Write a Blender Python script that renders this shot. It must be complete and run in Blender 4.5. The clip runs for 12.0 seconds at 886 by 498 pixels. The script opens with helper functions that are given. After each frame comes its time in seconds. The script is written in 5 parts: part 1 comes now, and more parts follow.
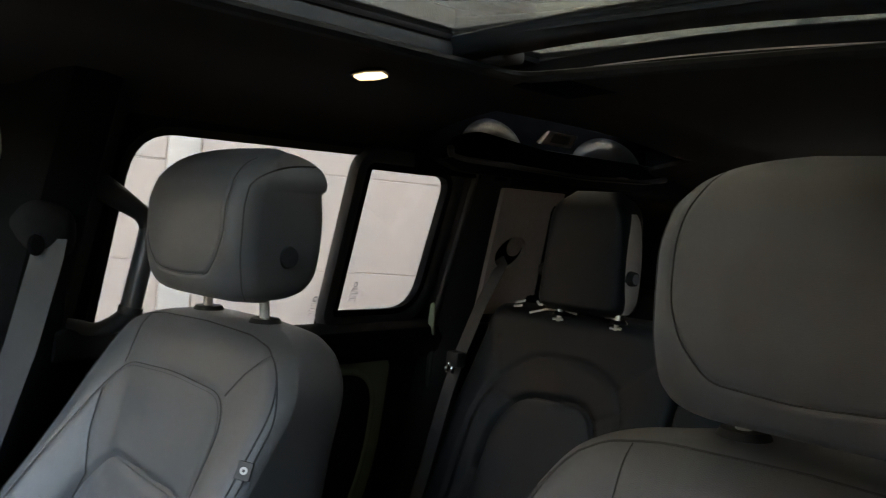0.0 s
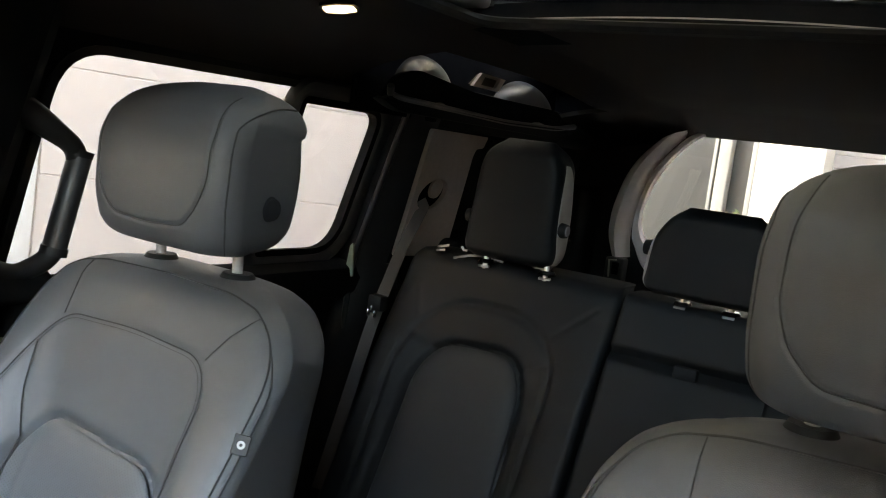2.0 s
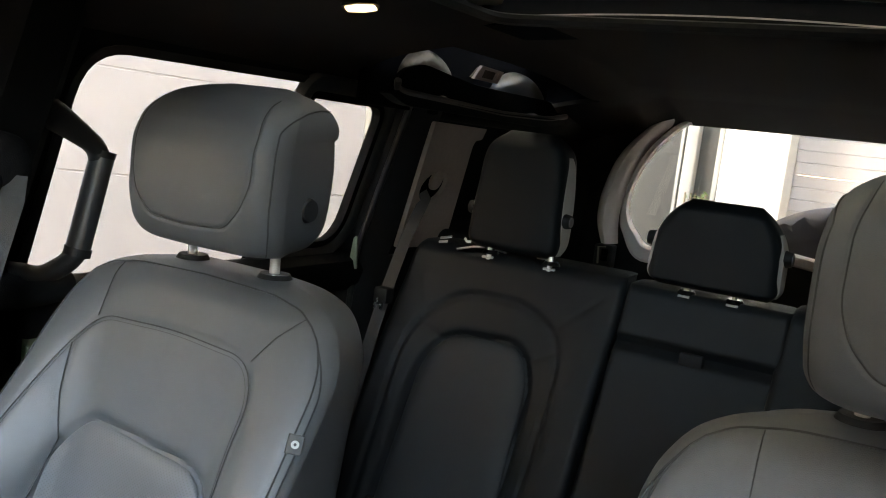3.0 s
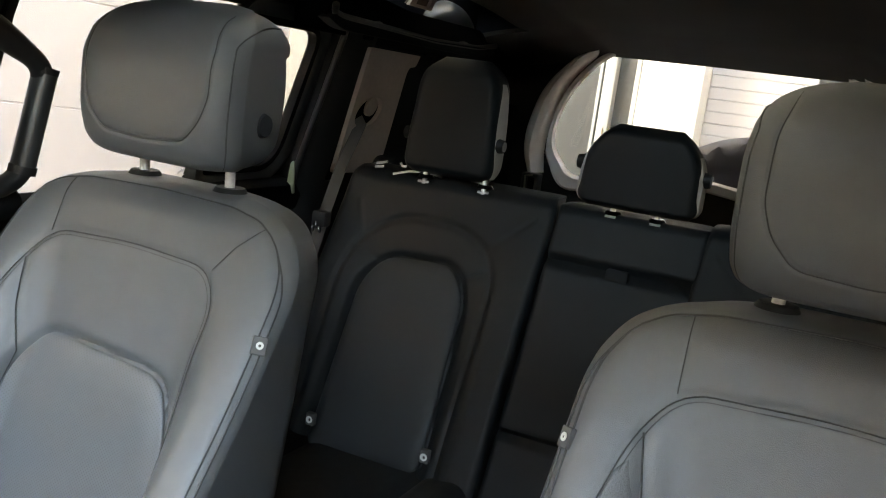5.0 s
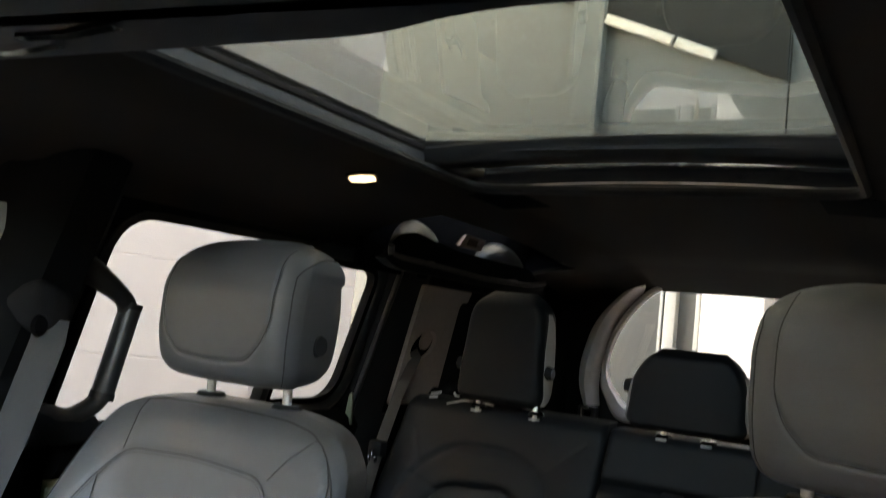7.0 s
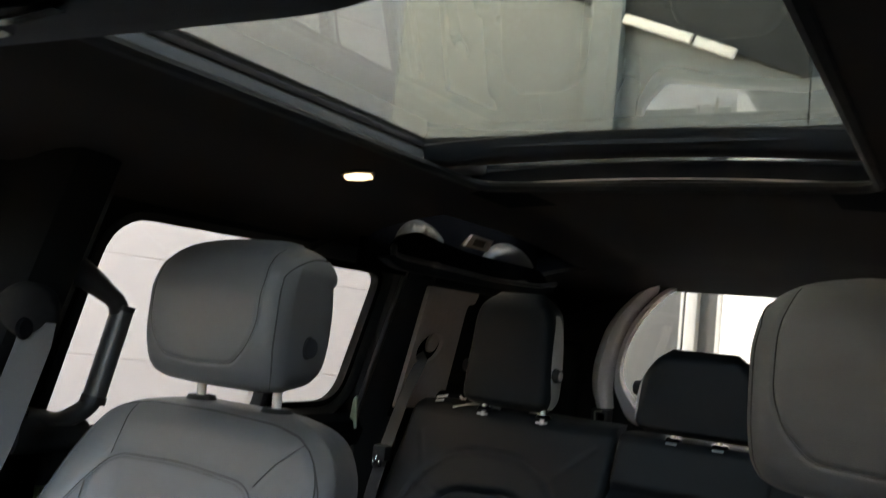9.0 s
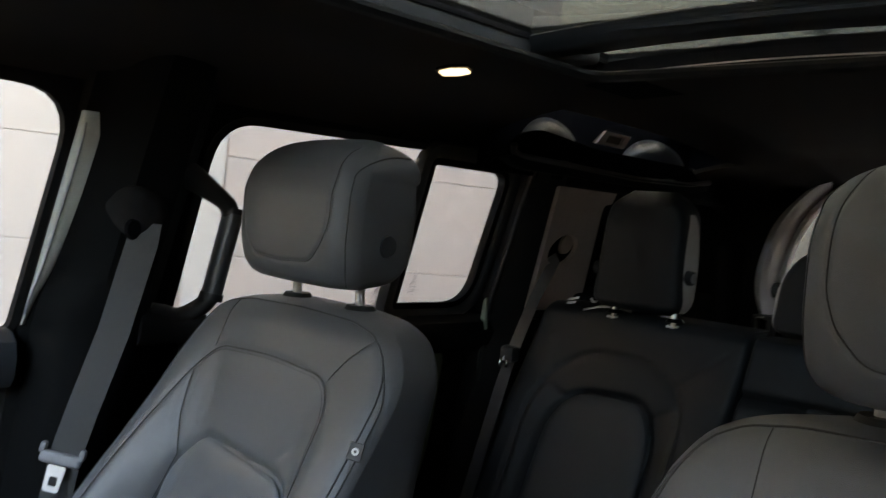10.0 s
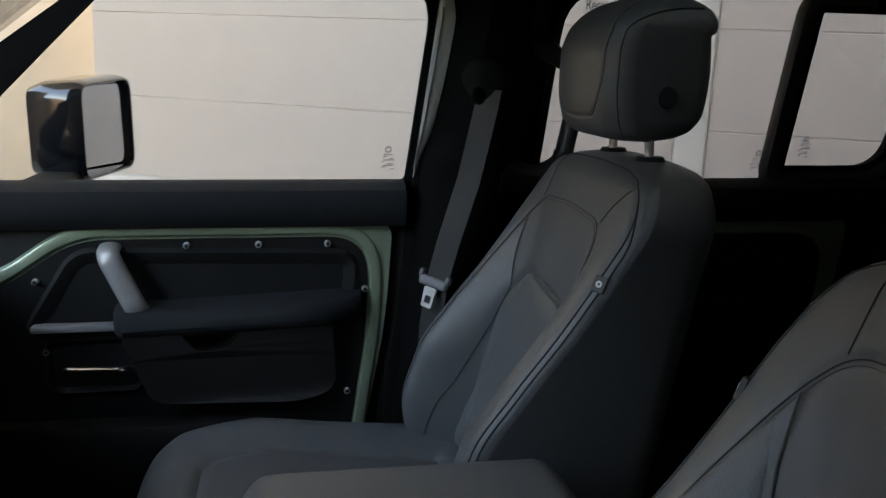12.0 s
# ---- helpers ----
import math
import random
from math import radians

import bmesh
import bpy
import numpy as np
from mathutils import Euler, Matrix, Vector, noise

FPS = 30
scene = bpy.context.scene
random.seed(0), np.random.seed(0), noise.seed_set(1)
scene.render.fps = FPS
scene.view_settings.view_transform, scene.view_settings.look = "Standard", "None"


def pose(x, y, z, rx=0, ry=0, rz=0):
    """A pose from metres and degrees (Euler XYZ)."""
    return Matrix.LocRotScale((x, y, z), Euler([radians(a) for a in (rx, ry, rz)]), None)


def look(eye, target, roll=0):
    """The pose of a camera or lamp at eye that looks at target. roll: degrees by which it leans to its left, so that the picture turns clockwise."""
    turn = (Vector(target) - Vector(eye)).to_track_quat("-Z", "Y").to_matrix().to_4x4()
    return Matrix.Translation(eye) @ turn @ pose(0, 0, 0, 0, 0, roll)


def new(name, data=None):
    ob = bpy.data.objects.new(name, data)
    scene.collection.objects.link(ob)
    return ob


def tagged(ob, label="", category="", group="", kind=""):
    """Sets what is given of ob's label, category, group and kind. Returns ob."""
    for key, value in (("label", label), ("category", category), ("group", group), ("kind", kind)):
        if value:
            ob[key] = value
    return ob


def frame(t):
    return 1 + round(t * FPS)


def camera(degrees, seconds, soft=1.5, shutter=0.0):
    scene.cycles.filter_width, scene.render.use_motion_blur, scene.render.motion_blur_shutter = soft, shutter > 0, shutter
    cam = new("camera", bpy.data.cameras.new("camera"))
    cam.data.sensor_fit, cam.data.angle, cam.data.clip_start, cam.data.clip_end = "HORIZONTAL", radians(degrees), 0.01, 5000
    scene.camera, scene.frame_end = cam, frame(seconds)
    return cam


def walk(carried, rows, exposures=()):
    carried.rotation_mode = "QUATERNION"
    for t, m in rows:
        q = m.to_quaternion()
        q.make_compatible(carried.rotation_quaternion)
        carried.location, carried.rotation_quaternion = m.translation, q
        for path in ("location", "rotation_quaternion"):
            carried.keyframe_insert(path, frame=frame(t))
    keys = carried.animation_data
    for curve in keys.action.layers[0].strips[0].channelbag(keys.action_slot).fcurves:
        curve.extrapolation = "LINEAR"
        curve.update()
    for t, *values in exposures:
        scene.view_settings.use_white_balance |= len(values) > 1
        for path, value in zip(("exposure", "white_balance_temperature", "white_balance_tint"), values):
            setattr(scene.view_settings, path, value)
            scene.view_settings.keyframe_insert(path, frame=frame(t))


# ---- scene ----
cam = camera(54.37, 12.0, soft=1.0, shutter=0.35)
PATH = [
    (0, pose(0.641, -0.669, 1.135, 87.54, -3.71, 44.40)),
    (0.5, pose(0.609, -0.681, 1.138, 85.83, -4.52, 40.40)),
    (0.8, pose(0.582, -0.702, 1.140, 85.03, -5.26, 38.64)),
    (1, pose(0.558, -0.712, 1.145, 84.49, -5.62, 37.57)),
    (1.5, pose(0.506, -0.729, 1.146, 83.41, -6.35, 34.98)),
    (2, pose(0.444, -0.760, 1.165, 83.16, -7.24, 33.44)),
    (2.5, pose(0.416, -0.788, 1.180, 82.53, -6.58, 32.68)),
    (3, pose(0.376, -0.826, 1.176, 82.33, -6.81, 30.86)),
    (3.2, pose(0.362, -0.838, 1.173, 82.37, -7.08, 29.73)),
    (4.8, pose(0.368, -0.894, 1.152, 79.46, -7.17, 25.08)),
    (5, pose(0.372, -0.899, 1.148, 78.91, -7.42, 25.38)),
    (5.5, pose(0.384, -0.912, 1.137, 77.96, -7.10, 26.62)),
    (6, pose(0.413, -0.937, 1.132, 77.57, -6.23, 30.06)),
    (6.5, pose(0.438, -0.943, 1.126, 85.59, -5.86, 30.23)),
    (7, pose(0.447, -0.963, 1.113, 94.87, -5.94, 29.69)),
    (7.2, pose(0.446, -0.966, 1.109, 97.03, -5.92, 29.38)),
    (8.8, pose(0.452, -0.927, 1.107, 97.02, -5.58, 29.62)),
    (9, pose(0.462, -0.909, 1.113, 94.95, -5.68, 31.19)),
    (9.5, pose(0.500, -0.862, 1.111, 92.01, -5.24, 35.25)),
    (10, pose(0.568, -0.780, 1.114, 87.59, -5.03, 44.34)),
    (10.5, pose(0.637, -0.683, 1.109, 85.62, -4.87, 53.84)),
    (11, pose(0.728, -0.607, 1.110, 82.66, -3.44, 65.89)),
    (11.5, pose(0.792, -0.556, 1.110, 79.85, -1.99, 74.59)),
    (12, pose(0.845, -0.511, 1.100, 77.98, -1.12, 80.19)),
]
EXPOSURES = [(0.0, 5.8, 10000, 12.5), (0.5, 6.38, 9800, 12), (2.0, 6.45, 10100, 12.5), (3.2, 6.45, 10100, 12.5), (5.0, 6.66, 10600, 12), (6.0, 6.62, 10800, 12.5),
             (7.0, 6.2, 10000, 12), (9.5, 6.15, 9500, 12.5), (10.5, 5.1, 9700, 13.5), (12.0, 4.76, 9300, 12.5)]
walk(cam, PATH, EXPOSURES)

# ---------- world, sun, exposure ----------
world = bpy.data.worlds.new("sky")
scene.world = world
world.use_nodes = True
wn = world.node_tree.nodes
sky = wn.new("ShaderNodeTexSky")
sky.sky_type = "NISHITA"
sky.sun_disc = False
sky.sun_elevation = radians(38)
sky.sun_rotation = radians(-15)
world.node_tree.links.new(sky.outputs[0], wn["Background"].inputs[0])
wn["Background"].inputs[1].default_value = 0.12
sun = new("sun", bpy.data.lights.new("sun", "SUN"))
sun.data.energy = 3.0
sun.data.angle = radians(0.53)
sun.data.color = (1.0, 0.95, 0.88)
SUN_FROM = Vector((-0.20, 0.76, 0.617)).normalized()
sun.matrix_world = look(SUN_FROM * 30, (0, 0, 0))


# ---------- materials ----------
def mat(name, color, rough=0.5, metal=0.0, spread=0.15, scale=40.0, bump=0.0, bump_scale=400.0, coat=0.0, spec=0.5,
        big=1.5, voronoi=False, sheen=0.0):
    """A principled surface with colour variation at two scales, uneven gloss and a fine relief."""
    m = bpy.data.materials.new(name)
    m.use_nodes = True
    n, ln = m.node_tree.nodes, m.node_tree.links
    b = n["Principled BSDF"]
    tc = n.new("ShaderNodeTexCoord")
    fine = n.new("ShaderNodeTexNoise")
    fine.inputs["Scale"].default_value = scale
    fine.inputs["Detail"].default_value = 5
    coarse = n.new("ShaderNodeTexNoise")
    coarse.inputs["Scale"].default_value = big
    coarse.inputs["Detail"].default_value = 3
    for t in (fine, coarse):
        ln.new(tc.outputs["Object"], t.inputs["Vector"])
    add = n.new("ShaderNodeMath")
    add.operation = "ADD"
    ln.new(fine.outputs["Fac"], add.inputs[0])
    ln.new(coarse.outputs["Fac"], add.inputs[1])
    ramp = n.new("ShaderNodeMapRange")
    ramp.inputs["From Min"].default_value, ramp.inputs["From Max"].default_value = 0.6, 1.4
    ramp.inputs["To Min"].default_value, ramp.inputs["To Max"].default_value = 1 - spread, 1 + spread
    ln.new(add.outputs[0], ramp.inputs["Value"])
    mix = n.new("ShaderNodeVectorMath")
    mix.operation = "SCALE"
    mix.inputs[0].default_value = color
    ln.new(ramp.outputs[0], mix.inputs["Scale"])
    ln.new(mix.outputs[0], b.inputs["Base Color"])
    rr = n.new("ShaderNodeMapRange")
    rr.inputs["From Min"].default_value, rr.inputs["From Max"].default_value = 0.6, 1.4
    rr.inputs["To Min"].default_value, rr.inputs["To Max"].default_value = max(rough - 0.07, 0.02), min(rough + 0.07, 1)
    ln.new(add.outputs[0], rr.inputs["Value"])
    ln.new(rr.outputs[0], b.inputs["Roughness"])
    b.inputs["Metallic"].default_value = metal
    b.inputs["Specular IOR Level"].default_value = spec
    b.inputs["Coat Weight"].default_value = coat
    b.inputs["Coat Roughness"].default_value = 0.08
    b.inputs["Sheen Weight"].default_value = sheen
    if bump:
        if voronoi:
            t = n.new("ShaderNodeTexVoronoi")
            out = t.outputs["Distance"]
        else:
            t = n.new("ShaderNodeTexNoise")
            t.inputs["Detail"].default_value = 3
            out = t.outputs["Fac"]
        t.inputs["Scale"].default_value = bump_scale
        ln.new(tc.outputs["Object"], t.inputs["Vector"])
        bp = n.new("ShaderNodeBump")
        bp.inputs["Strength"].default_value = bump
        bp.inputs["Distance"].default_value = 0.002
        ln.new(out, bp.inputs["Height"])
        ln.new(bp.outputs[0], b.inputs["Normal"])
    return m


def glass(name, tint, ior=1.45):
    m = bpy.data.materials.new(name)
    m.use_nodes = True
    n, ln = m.node_tree.nodes, m.node_tree.links
    n.remove(n["Principled BSDF"])
    tr = n.new("ShaderNodeBsdfTransparent")
    tr.inputs[0].default_value = (*[math.sqrt(c) for c in tint], 1)
    gl = n.new("ShaderNodeBsdfGlossy")
    gl.inputs["Roughness"].default_value = 0.0
    fr = n.new("ShaderNodeLayerWeight")
    up = n.new("ShaderNodeMath")
    up.operation = "POWER"
    up.inputs[1].default_value = 5.0
    ln.new(fr.outputs["Facing"], up.inputs[0])
    fac = n.new("ShaderNodeMapRange")
    fac.inputs["To Min"].default_value = ((ior - 1) / (ior + 1)) ** 2
    ln.new(up.outputs[0], fac.inputs["Value"])
    mx = n.new("ShaderNodeMixShader")
    ln.new(fac.outputs[0], mx.inputs[0])
    ln.new(tr.outputs[0], mx.inputs[1])
    ln.new(gl.outputs[0], mx.inputs[2])
    ln.new(mx.outputs[0], n["Material Output"].inputs[0])
    return m


def glow(name, color, strength):
    m = bpy.data.materials.new(name)
    m.use_nodes = True
    b = m.node_tree.nodes["Principled BSDF"]
    b.inputs["Base Color"].default_value = (0.8, 0.78, 0.72, 1)
    b.inputs["Emission Color"].default_value = (*color, 1)
    b.inputs["Emission Strength"].default_value = strength
    return m


LEATHER = mat("leather_smooth", (0.089, 0.094, 0.099), 0.45, spread=0.10, scale=45, bump=0.22, bump_scale=1100, spec=0.6)
def perforate(m, pitch=0.0034, dot=0.22, hole_color=(0.072, 0.076, 0.080, 1)):
    """Adds rows of small dark punched holes, staggered, to a leather."""
    n, ln = m.node_tree.nodes, m.node_tree.links
    b = n["Principled BSDF"]
    src = b.inputs["Base Color"].links[0].from_socket
    tc = n.new("ShaderNodeTexCoord")
    sep = n.new("ShaderNodeSeparateXYZ")
    ln.new(tc.outputs["Object"], sep.inputs[0])

    def op(kind, a, c):
        q = n.new("ShaderNodeMath")
        q.operation = kind
        for i, v in enumerate((a, c)):
            if isinstance(v, (int, float)):
                q.inputs[i].default_value = v
            else:
                ln.new(v, q.inputs[i])
        return q.outputs[0]
    p = op("MULTIPLY", op("ADD", sep.outputs["X"], sep.outputs["Z"]), 0.7071 / pitch)
    r = op("MULTIPLY", op("SUBTRACT", sep.outputs["X"], sep.outputs["Z"]), 0.7071 / pitch)
    du = op("SUBTRACT", op("FRACT", p, 0), 0.5)
    dv = op("SUBTRACT", op("FRACT", r, 0), 0.5)
    dist = op("ADD", op("MULTIPLY", du, du), op("MULTIPLY", dv, dv))
    hole = op("LESS_THAN", dist, dot * dot)
    mix = n.new("ShaderNodeMix")
    mix.data_type = "RGBA"
    ln.new(hole, mix.inputs["Factor"])
    ln.new(src, mix.inputs["A"])
    mix.inputs["B"].default_value = hole_color
    ln.new(mix.outputs["Result"], b.inputs["Base Color"])
    return m


LEATHER_PERF = perforate(mat("leather_perforated", (0.094, 0.100, 0.106), 0.48, spread=0.08, scale=60, bump=0.25, bump_scale=900))
LEATHER_SIDE = perforate(mat("leather_side_perforated", (0.084, 0.089, 0.094), 0.47, spread=0.08, scale=60, bump=0.22, bump_scale=1000), 0.0034, 0.22, (0.068, 0.072, 0.076, 1))
# rear bench leathers: far darker than the front, rear shade in the colour
LEATHER_DPERF = mat("leather_rear_shade_perf", (0.0122, 0.0157, 0.0188), 0.55, spread=0.1, scale=60, bump=0.3, bump_scale=900, voronoi=True, spec=0.35)
LEATHER_DARK = mat("leather_rear_shade", (0.0072, 0.0090, 0.0106), 0.5, spec=0.22, spread=0.12, scale=60, bump=0.25, bump_scale=900)
THREAD = mat("stitch_thread", (0.034, 0.035, 0.037), 0.6, spread=0.2, scale=800)
SEAM = mat("seam_thread", (0.034, 0.035, 0.037), 0.7, spread=0.2, scale=800)
BLACK = mat("black_plastic", (0.012, 0.012, 0.0125), 0.55, spec=0.3, spread=0.2, scale=80, bump=0.3, bump_scale=700)
SOFT = mat("soft_touch_trim", (0.0205, 0.0228, 0.026), 0.75, spec=0.2, spread=0.15, scale=50, bump=0.3, bump_scale=800)
GLOSS = mat("black_gloss", (0.010, 0.011, 0.013), 0.12, spread=0.1, coat=0.6)
BROWNBLACK = mat("brown_black_plastic", (0.024, 0.0215, 0.021), 0.5, spec=0.5, spread=0.15, scale=60, bump=0.3, bump_scale=800)
# near-black with the shade of openings, recesses and roof rail in its colour
DEEP = mat("shade_black", (0.003, 0.003, 0.0035), 0.9, spec=0.03, spread=0.1, scale=50)
SCOOP = mat("grey_moulding", (0.019, 0.0205, 0.023), 0.34, spec=0.5, spread=0.1, scale=50)
SATIN = mat("satin_plastic", (0.030, 0.031, 0.033), 0.36, spec=0.5, spread=0.12, scale=90, bump=0.15, bump_scale=900)
FRAMEGREY = mat("frame_grey_plastic", (0.034, 0.035, 0.037), 0.42, spec=0.5, spread=0.1, scale=90, bump=0.15, bump_scale=900)
SEALGREY = mat("seal_rubber", (0.030, 0.031, 0.032), 0.4, spec=0.5, spread=0.12, scale=80)
RUBBER = mat("rubber", (0.012, 0.012, 0.012), 0.6, spread=0.2, scale=60)
LINER = mat("headliner_cloth", (0.019, 0.0149, 0.0124), 0.95, spec=0.2, spread=0.2, scale=120, bump=0.5, bump_scale=1200)
PILLAR = mat("pillar_trim", (0.0042, 0.0046, 0.0048), 0.8, spec=0.08, spread=0.15, scale=90, bump=0.3, bump_scale=900)
PALE = mat("pale_pillar_trim", (0.32, 0.258, 0.235), 0.75, spread=0.1, scale=90, bump=0.3, bump_scale=900)
PALEBROWN = mat("pale_brown_moulding", (0.36, 0.292, 0.266), 0.7, spread=0.1, scale=90, bump=0.3, bump_scale=900)
GREEN = mat("green_body_paint", (0.34, 0.42, 0.30), 0.32, metal=0.25, spread=0.08, scale=300, coat=1.0)
SILVER = mat("silver_paint", (0.42, 0.42, 0.42), 0.38, metal=0.35, spread=0.06, scale=200)
PALEGREY = mat("light_grey_trim", (0.86, 0.83, 0.835), 0.5, spread=0.04, scale=80)
EDGE = mat("grey_edge_trim", (0.40, 0.41, 0.37), 0.5, spread=0.1, scale=80)
GREYSIDE = mat("grey_leather", (0.40, 0.37, 0.345), 0.55, spread=0.08, scale=60, bump=0.25, bump_scale=900)
STEEL = mat("bright_steel", (0.97, 0.97, 0.96), 0.22, metal=0.5, spread=0.04)
CHROME = mat("chrome", (0.80, 0.80, 0.80), 0.10, metal=1.0, spread=0.04)
GREY = mat("grey_plastic", (0.20, 0.20, 0.21), 0.5, spread=0.1, scale=80)
WEB = mat("belt_webbing", (0.036, 0.037, 0.037), 0.5, spread=0.15, scale=300, bump=0.5, bump_scale=1500)
BROWNWEB = mat("brown_webbing", (0.062, 0.054, 0.049), 0.6, spread=0.15, scale=300, bump=0.5, bump_scale=1500)
SILL = mat("matt_black_sill", (0.010, 0.010, 0.0105), 0.95, spec=0.08, spread=0.2, scale=80, bump=0.3, bump_scale=700)
CARPET = mat("carpet", (0.010, 0.0095, 0.0095), 0.95, spread=0.3, scale=200, bump=0.8, bump_scale=600)
LABEL = mat("label_cloth", (0.085, 0.085, 0.085), 0.7, spread=0.1)
WHITE = mat("white_mark", (0.75, 0.75, 0.73), 0.6, spread=0.05)
STAMP = mat("etched_mark", (0.26, 0.23, 0.21), 0.7, spread=0.1)
CONCRETE = mat("render_panel", (0.47, 0.400, 0.355), 0.85, spread=0.05, scale=6, bump=0.25, bump_scale=60, big=0.35)
JOINT = mat("panel_joint", (0.52, 0.445, 0.395), 0.9, spread=0.1)
TAN = mat("tan_render", (0.50, 0.41, 0.32), 0.85, spread=0.06, scale=6, bump=0.25, bump_scale=60)
BROWN = mat("brown_render", (0.085, 0.066, 0.048), 0.9, spread=0.1, scale=6, bump=0.25, bump_scale=60)
SLATE = mat("slate_render", (0.062, 0.060, 0.058), 0.9, spread=0.1, scale=6, bump=0.25, bump_scale=60)
GREYWALL = mat("grey_render", (0.33, 0.315, 0.30), 0.9, spread=0.08, scale=6, bump=0.25, bump_scale=60)
WHITEWALL = mat("white_render", (0.58, 0.545, 0.50), 0.8, spread=0.04, scale=5)
PAVING = mat("paving", (0.42, 0.39, 0.36), 0.85, spread=0.15, scale=8, bump=0.4, bump_scale=50, big=0.5)
POSTGREY = mat("weathered_white_post", (0.24, 0.235, 0.225), 0.7, spread=0.1, scale=12)
SIDING = mat("beige_siding", (0.48, 0.445, 0.43), 0.8, spread=0.05, scale=8)
METAL_GREY = mat("shutter_grey", (0.040, 0.040, 0.037), 0.55, spread=0.08, scale=20)
DARKROOF = mat("dark_roof", (0.006, 0.0065, 0.006), 0.8, spread=0.2, scale=6)
SOFFIT = mat("soffit_paint", (0.122, 0.129, 0.126), 0.8, spread=0.05, scale=4)
CANOPY = mat("canopy_paint", (0.21, 0.213, 0.20), 0.8, spread=0.05, scale=4)
COVER = mat("tyre_cover_cloth", (0.17, 0.175, 0.20), 0.8, spread=0.2, scale=40, bump=0.6, bump_scale=300)
LEAF = mat("leaf", (0.07, 0.11, 0.035), 0.6, spread=0.4, scale=30)
TWIG = mat("twig", (0.14, 0.10, 0.06), 0.8, spread=0.3, scale=60)
CLEAR = glass("clear_glass", (0.86, 0.88, 0.87))
PRIVACY = glass("privacy_glass", (0.685, 0.662, 0.645))
ROOFGLASS = glass("roof_glass", (0.245, 0.262, 0.242))
MIRROR = mat("mirror_silver", (0.85, 0.86, 0.87), 0.02, metal=1.0, spread=0.01)
LAMP = glow("lamp_lens", (1.0, 0.86, 0.62), 0.045)


# ---------- mesh helpers ----------
def mesh_ob(name, verts, faces, material, parent=None, label="", smooth=True):
    me = bpy.data.meshes.new(name)
    me.from_pydata([tuple(v) for v in verts], [], faces)
    bm = bmesh.new()
    bm.from_mesh(me)
    bmesh.ops.remove_doubles(bm, verts=bm.verts, dist=1e-5)
    bmesh.ops.recalc_face_normals(bm, faces=bm.faces)
    return part(name, bm, material, parent, label, smooth)


def part(name, bm, material, parent=None, label="", smooth=True):
    """Links a bmesh, given in world places, as one mesh object under a thing or a part."""
    me = bpy.data.meshes.new(name)
    if smooth:
        for e in bm.edges:
            if len(e.link_faces) == 2 and e.calc_face_angle(0) > radians(38):
                e.smooth = False
    for f in bm.faces:
        f.smooth = smooth
    bm.to_mesh(me)
    bm.free()
    me.materials.append(material)
    ob = new(name, me)
    if parent is not None:
        ob.parent = parent
        ob.matrix_parent_inverse = Matrix.Translation(parent_place(parent)).inverted()
    if label:
        ob["label"] = label
    return ob


def parent_place(ob):
    p = Vector((0, 0, 0))
    while ob is not None:
        p += ob.location
        if ob.parent is not None:
            p += ob.matrix_parent_inverse.translation
        ob = ob.parent
    return p


def thing(name, place, label, category, group="", kind=""):
    ob = new(name)
    ob.empty_display_size = 0.05
    ob.location = place
    return tagged(ob, label, category, group, kind)


def loft(rows, cap=True, closed=True):
    """Vertices and faces through rows of points of one length."""
    n = len(rows[0])
    v = [p for r in rows for p in r]
    f = []
    for i in range(len(rows) - 1):
        for j in range(n if closed else n - 1):
            k = (j + 1) % n
            f.append((i * n + j, i * n + k, (i + 1) * n + k, (i + 1) * n + j))
    if cap:
        f.append(tuple(range(n)))
        f.append(tuple((len(rows) - 1) * n + j for j in range(n)))
    return v, f


def sweep(points, shape, up=(0, 0, 1), cap=True, closed=False, grow=None):
    """A profile (list of a, b) carried along points; a runs sideways, b along up."""
    pts = [Vector(p) for p in points]
    rows = []
    m = len(pts)
    for i, p in enumerate(pts):
        a, b = (pts[(i - 1) % m], pts[(i + 1) % m]) if closed else (pts[max(i - 1, 0)], pts[min(i + 1, m - 1)])
        d = (b - a).normalized()
        side = d.cross(Vector(up))
        if side.length < 1e-4:
            side = d.cross(Vector((1, 0, 0)))
        side.normalize()
        w = side.cross(d).normalized()
        g = grow(i / max(m - 1, 1)) if grow else 1.0
        rows.append([p + side * s * g + w * t * g for s, t in shape])
    if closed:
        rows.append(rows[0])
        return loft(rows, cap=False)
    return loft(rows, cap=cap)


def circle(r, n=8, sx=1.0):
    return [(r * sx * math.cos(2 * math.pi * i / n), r * math.sin(2 * math.pi * i / n)) for i in range(n)]


def tube(name, points, r, material, parent, n=6, label="", up=(0, 0, 1), closed=False):
    v, f = sweep(points, circle(r, n), up, closed=closed)
    return mesh_ob(name, v, f, material, parent, label)


def strap(name, points, width, thick, material, parent, up=(0, 0, 1), label=""):
    a, b = width / 2, thick / 2
    v, f = sweep(points, [(-a, -b), (a, -b), (a, b), (-a, b)], up)
    return mesh_ob(name, v, f, material, parent, label)


